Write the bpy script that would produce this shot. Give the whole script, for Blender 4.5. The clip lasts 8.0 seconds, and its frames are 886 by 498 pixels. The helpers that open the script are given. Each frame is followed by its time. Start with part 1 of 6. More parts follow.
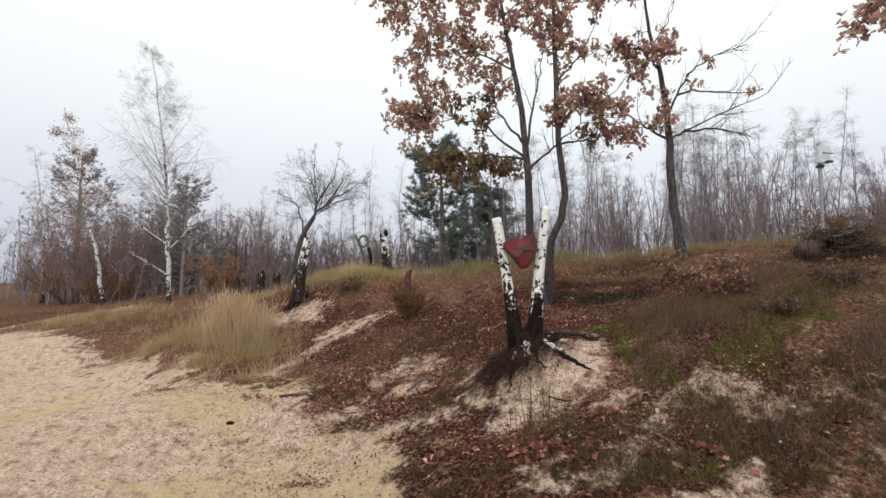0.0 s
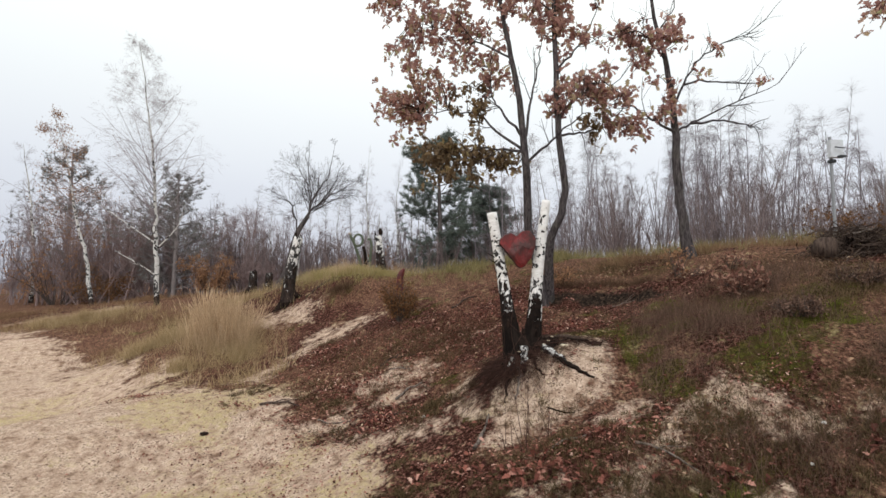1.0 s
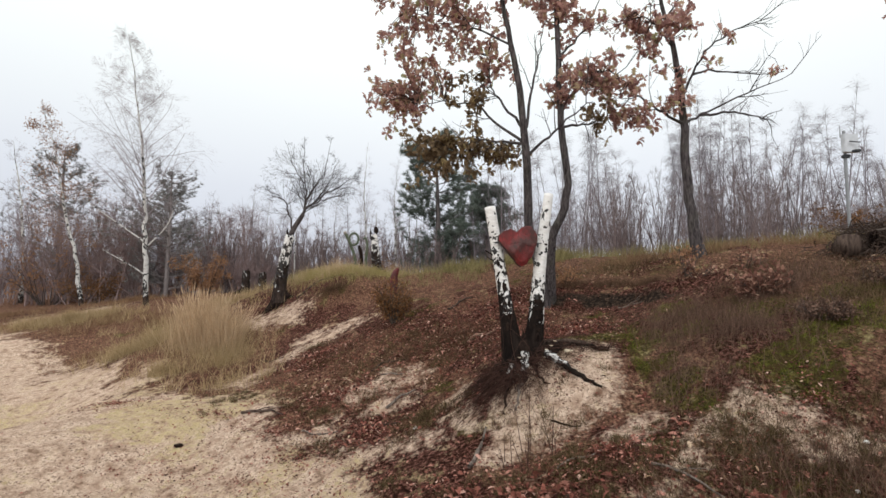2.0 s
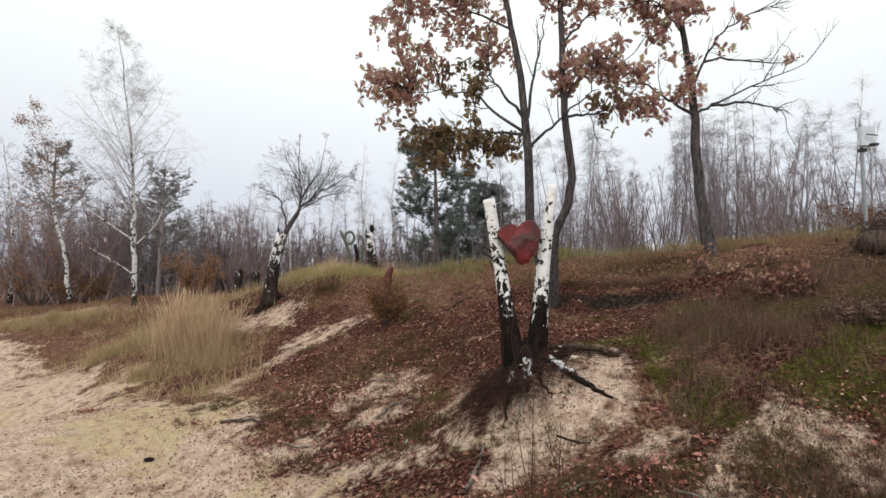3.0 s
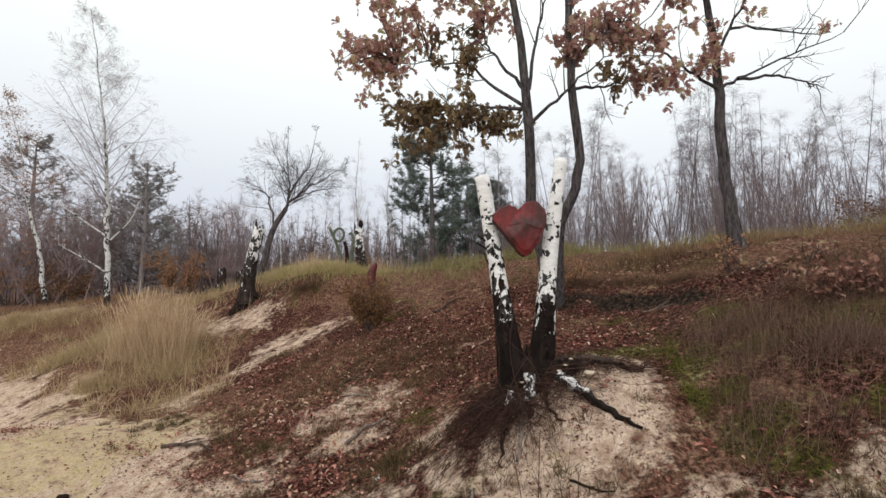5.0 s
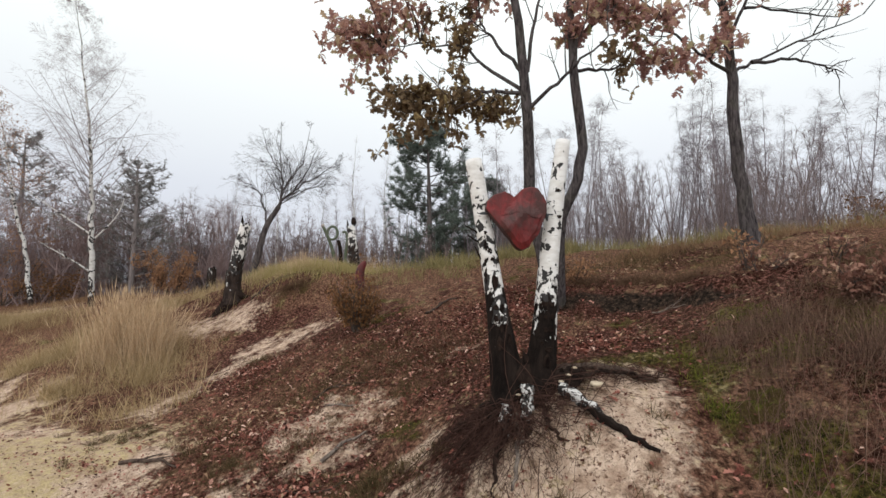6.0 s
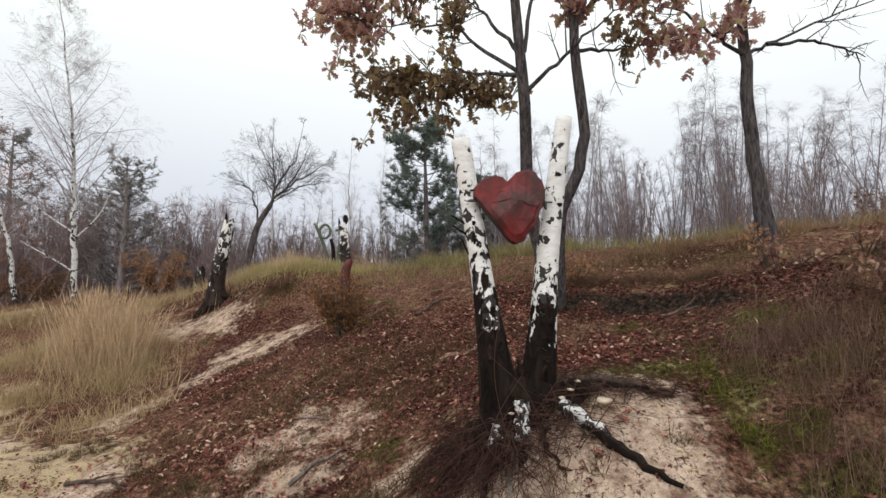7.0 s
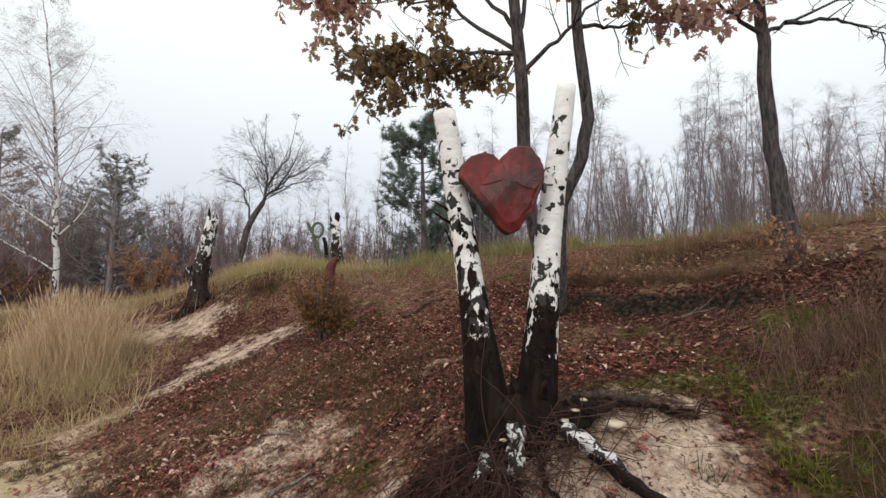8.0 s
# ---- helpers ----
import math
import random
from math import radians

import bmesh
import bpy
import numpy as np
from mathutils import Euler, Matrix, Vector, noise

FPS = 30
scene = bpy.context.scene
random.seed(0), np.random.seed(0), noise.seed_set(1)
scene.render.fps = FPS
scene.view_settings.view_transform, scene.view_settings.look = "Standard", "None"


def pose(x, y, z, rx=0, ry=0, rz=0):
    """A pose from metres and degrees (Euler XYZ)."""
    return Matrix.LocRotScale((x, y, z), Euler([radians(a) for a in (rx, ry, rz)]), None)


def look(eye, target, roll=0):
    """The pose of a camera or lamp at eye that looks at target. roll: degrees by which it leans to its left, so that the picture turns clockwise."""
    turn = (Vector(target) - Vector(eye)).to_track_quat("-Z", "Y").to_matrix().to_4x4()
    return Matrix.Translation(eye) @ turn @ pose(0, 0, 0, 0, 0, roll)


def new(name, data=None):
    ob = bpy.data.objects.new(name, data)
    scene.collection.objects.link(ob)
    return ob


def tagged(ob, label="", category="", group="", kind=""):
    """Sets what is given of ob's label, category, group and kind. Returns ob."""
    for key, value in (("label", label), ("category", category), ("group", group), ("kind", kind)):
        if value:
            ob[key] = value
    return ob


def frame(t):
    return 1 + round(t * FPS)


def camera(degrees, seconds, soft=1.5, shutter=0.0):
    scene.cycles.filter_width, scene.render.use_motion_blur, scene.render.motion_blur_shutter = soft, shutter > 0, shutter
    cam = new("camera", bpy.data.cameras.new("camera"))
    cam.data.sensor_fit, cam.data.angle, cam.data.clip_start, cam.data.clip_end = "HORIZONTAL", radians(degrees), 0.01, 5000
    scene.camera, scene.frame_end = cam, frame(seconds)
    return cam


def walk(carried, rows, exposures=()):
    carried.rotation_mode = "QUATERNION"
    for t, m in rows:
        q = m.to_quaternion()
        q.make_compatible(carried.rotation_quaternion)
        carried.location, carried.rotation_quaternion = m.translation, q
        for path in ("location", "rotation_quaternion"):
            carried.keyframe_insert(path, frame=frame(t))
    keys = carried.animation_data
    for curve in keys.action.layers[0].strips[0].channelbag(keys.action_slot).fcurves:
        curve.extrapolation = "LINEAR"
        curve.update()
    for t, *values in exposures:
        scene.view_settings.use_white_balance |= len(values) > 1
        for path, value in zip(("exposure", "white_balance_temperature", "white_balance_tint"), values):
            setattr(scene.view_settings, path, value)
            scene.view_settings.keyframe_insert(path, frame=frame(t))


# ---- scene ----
cam = camera(88, 8.0, soft=1.5)
METRES, EYE, TILT, LEAN, TURN = 3.3, 2.05, 4.2, 0.0, 0.0
ROWS = [
    (0, 0.0000, 0.0000, 0.0000, -0.000, -0.000, 0.000),
    (0.5, 0.0190, 0.0744, -0.0068, -0.041, 0.025, -0.030),
    (1, 0.0335, 0.1479, -0.0126, -0.091, 0.041, -0.050),
    (1.5, 0.0444, 0.2180, -0.0188, -0.132, 0.066, -0.090),
    (3, 0.0690, 0.4294, -0.0367, -0.289, 0.091, -0.180),
    (3.5, 0.0788, 0.5034, -0.0441, -0.330, 0.107, -0.200),
    (4, 0.0893, 0.5774, -0.0519, -0.380, 0.107, -0.210),
    (4.5, 0.1012, 0.6515, -0.0600, -0.430, 0.116, -0.230),
    (6, 0.1479, 0.8740, -0.0851, -0.562, 0.157, -0.240),
    (6.5, 0.1661, 0.9484, -0.0919, -0.620, 0.190, -0.260),
    (7, 0.1845, 1.0225, -0.0989, -0.678, 0.198, -0.260),
    (7.5, 0.2020, 1.0968, -0.1053, -0.735, 0.215, -0.260),
    (8, 0.2197, 1.1705, -0.1128, -0.752, 0.240, -0.280),
]
walk(cam, [(t, pose(0, 0, EYE, TILT, LEAN, TURN) @ pose(METRES * x, METRES * y, METRES * z, 90 + pitch, roll, yaw)) for t, x, y, z, yaw, pitch, roll in ROWS])

# ---- sky and light: a flat overcast day in mist ----
world = bpy.data.worlds.new("overcast_sky")
scene.world = world
world.use_nodes = True
wn, wl = world.node_tree.nodes, world.node_tree.links
wn.clear()
sky = wn.new("ShaderNodeTexSky")
sky.sky_type = "NISHITA"
sky.sun_disc = False
sky.sun_elevation = radians(38)
sky.sun_rotation = radians(200)
sky.dust_density = 6.0
grey = wn.new("ShaderNodeHueSaturation")
grey.inputs["Saturation"].default_value = 0.12
wl.new(sky.outputs["Color"], grey.inputs["Color"])
sky_bg = wn.new("ShaderNodeBackground")
sky_bg.inputs["Strength"].default_value = 0.05
wl.new(grey.outputs["Color"], sky_bg.inputs["Color"])
geo_dir = wn.new("ShaderNodeTexCoord")
split = wn.new("ShaderNodeSeparateXYZ")
wl.new(geo_dir.outputs["Generated"], split.inputs["Vector"])
ramp = wn.new("ShaderNodeValToRGB")
ramp.color_ramp.elements[0].position = 0.0
ramp.color_ramp.elements[0].color = (0.57, 0.60, 0.695, 1)
ramp.color_ramp.elements[1].position = 1.0
ramp.color_ramp.elements[1].color = (1.75, 1.75, 1.72, 1)
high = ramp.color_ramp.elements.new(0.44)
high.color = (0.97, 1.02, 1.01, 1)
mid = ramp.color_ramp.elements.new(0.19)
mid.color = (0.675, 0.715, 0.79, 1)
wl.new(split.outputs["Z"], ramp.inputs["Fac"])
cloud_bg = wn.new("ShaderNodeBackground")
cloud_bg.inputs["Strength"].default_value = 0.92
wl.new(ramp.outputs["Color"], cloud_bg.inputs["Color"])
both = wn.new("ShaderNodeAddShader")
wl.new(sky_bg.outputs[0], both.inputs[0])
wl.new(cloud_bg.outputs[0], both.inputs[1])
world_out = wn.new("ShaderNodeOutputWorld")
wl.new(both.outputs[0], world_out.inputs["Surface"])

sun_data = bpy.data.lights.new("sun", "SUN")
sun_data.energy, sun_data.angle, sun_data.color = 0.5, radians(25), (1.0, 0.97, 0.93)
sun = new("sun", sun_data)
sun.matrix_world = look((6, -12, 14), (0, 6, 0))


# ---- materials ----
class Mat:
    """A small wrapper round a node material."""

    def __init__(self, name, rough=0.8, spec=0.3):
        self.m = bpy.data.materials.new(name)
        self.m.use_nodes = True
        self.nt = self.m.node_tree
        self.bsdf = self.nt.nodes["Principled BSDF"]
        self.bsdf.inputs["Roughness"].default_value = rough
        self.bsdf.inputs["Specular IOR Level"].default_value = spec
        self.coord = self.n("ShaderNodeTexCoord")

    def n(self, kind, **values):
        node = self.nt.nodes.new(kind)
        for key, value in values.items():
            self.put(node.inputs[key.replace("_", " ")], value)
        return node

    def put(self, socket, value):
        if isinstance(value, bpy.types.NodeSocket):
            self.nt.links.new(value, socket)
        else:
            socket.default_value = value

    def noise(self, scale, detail=4.0, rough=0.6, vec=None, dist=0.0):
        node = self.n("ShaderNodeTexNoise", Scale=scale, Detail=detail, Roughness=rough, Distortion=dist)
        self.put(node.inputs["Vector"], vec if vec else self.coord.outputs["Object"])
        return node.outputs["Fac"]

    def stretch(self, sx, sy, sz):
        node = self.n("ShaderNodeMapping")
        node.inputs["Scale"].default_value = (sx, sy, sz)
        self.put(node.inputs["Vector"], self.coord.outputs["Object"])
        return node.outputs["Vector"]

    def ramp(self, fac, *stops):
        node = self.n("ShaderNodeValToRGB")
        els = node.color_ramp.elements
        while len(els) < len(stops):
            els.new(0.5)
        for el, (at, col) in zip(els, stops):
            el.position = at
            el.color = (*col, 1) if len(col) == 3 else col
        self.put(node.inputs["Fac"], fac)
        return node.outputs["Color"]

    def step(self, fac, lo, hi):
        node = self.n("ShaderNodeMapRange")
        node.inputs["From Min"].default_value, node.inputs["From Max"].default_value = lo, hi
        self.put(node.inputs["Value"], fac)
        return node.outputs["Result"]

    def math(self, op, a, b):
        node = self.n("ShaderNodeMath")
        node.operation = op
        self.put(node.inputs[0], a)
        self.put(node.inputs[1], b)
        return node.outputs[0]

    def mix(self, fac, a, b, blend="MIX"):
        node = self.n("ShaderNodeMix")
        node.data_type, node.blend_type = "RGBA", blend
        self.put(node.inputs[0], fac)
        self.put(node.inputs[6], (*a, 1) if isinstance(a, tuple) else a)
        self.put(node.inputs[7], (*b, 1) if isinstance(b, tuple) else b)
        return node.outputs[2]

    def colour(self, value):
        self.put(self.bsdf.inputs["Base Color"], (*value, 1) if isinstance(value, tuple) else value)
        return self

    def bump(self, height, strength=0.5, distance=0.01):
        node = self.n("ShaderNodeBump", Strength=strength, Distance=distance, Height=height)
        self.nt.links.new(node.outputs["Normal"], self.bsdf.inputs["Normal"])
        return self

    def island(self):
        return self.n("ShaderNodeNewGeometry").outputs["Random Per Island"]

    def thin(self, amount, tint):
        """Lets some light through a leaf or blade."""
        out = self.nt.nodes["Material Output"]
        trans = self.n("ShaderNodeBsdfTranslucent")
        self.put(trans.inputs["Color"], tint)
        mix = self.n("ShaderNodeMixShader")
        mix.inputs[0].default_value = amount
        self.nt.links.new(self.bsdf.outputs[0], mix.inputs[1])
        self.nt.links.new(trans.outputs[0], mix.inputs[2])
        self.nt.links.new(mix.outputs[0], out.inputs["Surface"])
        return self


def leaf_material(name, *stops, through_light=0.35):
    m = Mat(name, rough=0.7, spec=0.08)
    base = m.ramp(m.island(), *stops)
    spots = m.noise(60, 3)
    col = m.mix(m.step(spots, 0.45, 0.8), base, m.mix(0.6, base, (0.05, 0.03, 0.02)))
    m.colour(col)
    m.thin(through_light, col)
    return m.m


def twig_material(name, dark, light, rough=0.85):
    m = Mat(name, rough=rough, spec=0.04)
    base = m.mix(m.island(), dark, light)
    m.colour(m.mix(m.noise(5, 3), base, dark))
    return m.m


def bark_material(name, dark, light, scale=14.0, green=0.0):
    """Furrowed bark with lighter ridges and some algae."""
    m = Mat(name, rough=0.9, spec=0.04)
    v = m.stretch(1.0, 1.0, 0.22)
    ridges = m.noise(scale, 6, 0.65, v, 0.6)
    fine = m.noise(scale * 6, 4, 0.7, v)
    col = m.ramp(ridges, (0.34, dark), (0.62, light))
    col = m.mix(m.step(fine, 0.5, 0.8), col, m.mix(0.5, col, dark))
    if green:
        col = m.mix(m.math("MULTIPLY", m.step(m.noise(3.0, 3), 0.5, 0.7), green), col, (0.09, 0.11, 0.05))
    m.colour(col)
    m.bump(m.math("ADD", ridges, m.math("MULTIPLY", fine, 0.35)), 0.9, 0.02)
    return m.m


def birch_material(name, dark_below, dark_span, patches=1.0, mark=0.62, white_level=1.0, mark_scale=7.5, dark_level=1.0):
    """White papery bark with black lenticels and scars, dark and furrowed near the ground."""
    m = Mat(name, rough=0.65, spec=0.08)
    xyz = m.n("ShaderNodeSeparateXYZ")
    m.put(xyz.inputs[0], m.coord.outputs["Object"])
    z = xyz.outputs["Z"]
    paper = m.noise(9, 5, 0.6, m.stretch(1, 1, 2.5))
    white = m.ramp(paper, (0.25, tuple(q * white_level for q in (0.58, 0.55, 0.51))), (0.6, tuple(q * white_level for q in (0.80, 0.79, 0.77))))
    lines = m.noise(26, 3, 0.5, m.stretch(0.5, 0.5, 4.0))
    white = m.mix(m.step(lines, 0.66, 0.74), white, (0.24, 0.21, 0.20))
    scars = m.noise(mark_scale, 2.5, 0.55, m.stretch(1.0, 1.0, 0.8), 0.5)
    lower = m.math("MAXIMUM", m.math("MULTIPLY", m.math("SUBTRACT", dark_below + 0.75, z), 0.11), 0.0)
    scars = m.math("ADD", scars, lower)
    white = m.mix(m.math("MULTIPLY", m.step(scars, mark, mark + 0.03), 0.97), white, (0.016, 0.014, 0.014))
    furrow = m.noise(16, 6, 0.7, m.stretch(1, 1, 0.3), 0.5)
    dark = m.ramp(furrow, (0.35, tuple(q * dark_level for q in (0.006, 0.0045, 0.004))), (0.7, tuple(q * dark_level for q in (0.032, 0.0225, 0.0185))))
    coarse = m.math("SUBTRACT", m.noise(8.0, 3, 0.55, m.stretch(1, 1, 0.6), 0.6), 0.5)
    fine = m.math("SUBTRACT", m.noise(24.0, 4, 0.6, m.stretch(1, 1, 0.45), 0.5), 0.5)
    wob = m.math("MULTIPLY", m.math("ADD", coarse, m.math("MULTIPLY", fine, 0.6)), 4.6 * patches)
    edge = m.math("ADD", z, m.math("MULTIPLY", wob, dark_span))
    pale = m.step(edge, dark_below, dark_below + 0.025)
    m.colour(m.mix(pale, dark, white))
    height = m.math("ADD", m.math("MULTIPLY", furrow, m.math("SUBTRACT", 1.25, pale)), m.math("MULTIPLY", pale, 0.9))
    m.bump(height, 0.9, 0.03)
    m.put(m.bsdf.inputs["Roughness"], m.math("SUBTRACT", 0.92, m.math("MULTIPLY", pale, 0.3)))
    return m.m


OAK_BARK = bark_material("oak_bark", (0.019, 0.0165, 0.0175), (0.115, 0.10, 0.101), 30, 0.15)
OAK_TWIG = twig_material("oak_twig", (0.06, 0.048, 0.042), (0.14, 0.115, 0.105))
STUMP_BARK = birch_material("birch_stump_bark", 0.72, 0.38, 1.0, 0.585, 0.88, 16.5, 0.75)
DARK_STUMP_BARK = birch_material("dark_birch_stump_bark", 0.84, 0.42, 1.0, 0.58, 0.88, 17.5, 0.75)
SNAG_BARK = birch_material("snag_bark", 0.95, 0.9, 1.0, 0.52, 0.9, 9.5, 1.9)
TREE_BIRCH_BARK = birch_material("birch_tree_bark", 0.35, 0.5, 1.0, 0.55, 0.66, 9.0, 2.5)
ROOT_BARK = birch_material("root_bark", 0.055, 0.04, 1.0, 0.55, 0.72, 20.0)
LOW_ROOT_BARK = birch_material("low_root_bark", -0.10, 0.14, 1.0, 0.53, 0.72, 20.0)
DARK_ROOT = bark_material("dark_root", (0.0056, 0.004, 0.0036), (0.03, 0.02, 0.016), 22)
FIBRE = twig_material("root_fibre", (0.034, 0.018, 0.0145), (0.14, 0.078, 0.062))
# Twig tones for the woods are lifted paler, haze put into the colour.
HAZE_PALE_TWIG = twig_material("haze_pale_birch_twig", (0.246, 0.213, 0.224), (0.403, 0.358, 0.37))
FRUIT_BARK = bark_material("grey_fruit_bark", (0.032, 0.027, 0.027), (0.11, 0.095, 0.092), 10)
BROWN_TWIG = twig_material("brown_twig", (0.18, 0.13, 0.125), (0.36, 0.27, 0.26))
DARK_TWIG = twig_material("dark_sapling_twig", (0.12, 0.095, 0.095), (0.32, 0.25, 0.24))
HAZE_GREY_TWIG = twig_material("haze_grey_twig", (0.19, 0.17, 0.185), (0.37, 0.335, 0.355))
PINE_BARK = bark_material("pine_bark", (0.07, 0.064, 0.064), (0.15, 0.13, 0.125), 10)
NEEDLES = leaf_material("pine_needles", (0.0, (0.10, 0.13, 0.115)), (1.0, (0.21, 0.25, 0.21)), through_light=0.45)
# Paler, greyer copies of pine needles and bark: mist put into the colour.
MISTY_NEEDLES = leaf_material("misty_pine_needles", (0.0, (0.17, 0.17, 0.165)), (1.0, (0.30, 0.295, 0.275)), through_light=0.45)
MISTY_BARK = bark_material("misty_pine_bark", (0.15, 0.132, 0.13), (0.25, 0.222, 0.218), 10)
OAK_LEAF = leaf_material("oak_leaf", (0.0, (0.28, 0.15, 0.14)), (0.4, (0.48, 0.28, 0.24)), (0.75, (0.62, 0.40, 0.325)), (0.9, (0.54, 0.42, 0.27)), (1.0, (0.42, 0.42, 0.22)), through_light=0.6)
OLIVE_LEAF = leaf_material("olive_oak_leaf", (0.0, (0.13, 0.095, 0.06)), (0.6, (0.23, 0.16, 0.095)), (0.9, (0.32, 0.23, 0.125)), (1.0, (0.42, 0.34, 0.15)), through_light=0.45)
FALLEN = leaf_material("fallen_leaf", (0.0, (0.03, 0.0105, 0.0085)), (0.35, (0.13, 0.043, 0.032)), (0.75, (0.28, 0.105, 0.078)), (0.93, (0.48, 0.25, 0.195)), (1.0, (0.62, 0.42, 0.34)), through_light=0.1)
RUST_LEAF = leaf_material("rust_leaf", (0.0, (0.10, 0.058, 0.03)), (1.0, (0.27, 0.135, 0.06)), through_light=0.3)
SCRUB_LEAF = leaf_material("scrub_leaf", (0.0, (0.09, 0.04, 0.03)), (0.5, (0.22, 0.105, 0.08)), (0.85, (0.36, 0.20, 0.145)), (1.0, (0.52, 0.36, 0.26)), through_light=0.25)
ORANGE_LEAF = leaf_material("orange_leaf", (0.0, (0.253, 0.138, 0.0805)), (1.0, (0.414, 0.23, 0.127)), through_light=0.3)
BLOND = leaf_material("blond_grass", (0.0, (0.40, 0.28, 0.165)), (1.0, (0.70, 0.53, 0.36)), through_light=0.3)
STRAW = leaf_material("straw_grass", (0.0, (0.29, 0.21, 0.105)), (1.0, (0.55, 0.42, 0.25)), through_light=0.3)
GREEN_GRASS = leaf_material("green_grass", (0.0, (0.171, 0.157, 0.0665)), (0.6, (0.294, 0.257, 0.114)), (1.0, (0.399, 0.323, 0.171)), through_light=0.3)
DRY_GRASS = leaf_material("dry_grass", (0.0, (0.06, 0.034, 0.022)), (1.0, (0.21, 0.128, 0.082)), through_light=0.25)
HEATHER = leaf_material("heather", (0.0, (0.06, 0.034, 0.026)), (1.0, (0.24, 0.15, 0.11)), through_light=0.15)
RUSTY_GRASS = leaf_material("rusty_grass", (0.0, (0.15, 0.085, 0.05)), (1.0, (0.36, 0.23, 0.135)), through_light=0.3)
PALE_LEAF = leaf_material("bleached_fallen_leaf", (0.0, (0.24, 0.14, 0.085)), (0.6, (0.40, 0.26, 0.17)), (1.0, (0.54, 0.41, 0.29)), through_light=0.1)
RISE_GRASS = leaf_material("yellow_green_grass", (0.0, (0.25, 0.215, 0.08)), (0.5, (0.42, 0.36, 0.15)), (1.0, (0.56, 0.46, 0.25)), through_light=0.35)
OLIVE_GRASS = leaf_material("olive_grass", (0.0, (0.04, 0.031, 0.015)), (0.6, (0.12, 0.085, 0.042)), (1.0, (0.27, 0.18, 0.10)), through_light=0.25)
MOSS_BLADE = leaf_material("moss_blade", (0.0, (0.05, 0.062, 0.010)), (1.0, (0.21, 0.225, 0.036)), through_light=0.25)

TUSSOCK = leaf_material("tussock", (0.0, (0.032, 0.026, 0.012)), (0.6, (0.098, 0.074, 0.034)), (1.0, (0.22, 0.14, 0.078)), through_light=0.15)



def moss_material():
    m = Mat("moss_pad", rough=0.95, spec=0.03)
    tips = m.noise(70, 5, 0.75)
    patchy = m.noise(9, 4, 0.6)
    col = m.ramp(tips, (0.40, (0.026, 0.031, 0.007)), (0.62, (0.17, 0.165, 0.036)))
    m.colour(m.mix(m.step(patchy, 0.42, 0.52), col, m.mix(0.75, col, (0.06, 0.033, 0.02))))
    m.bump(m.math("ADD", tips, patchy), 1.0, 0.03)
    return m.m


MOSS_PAD = moss_material()


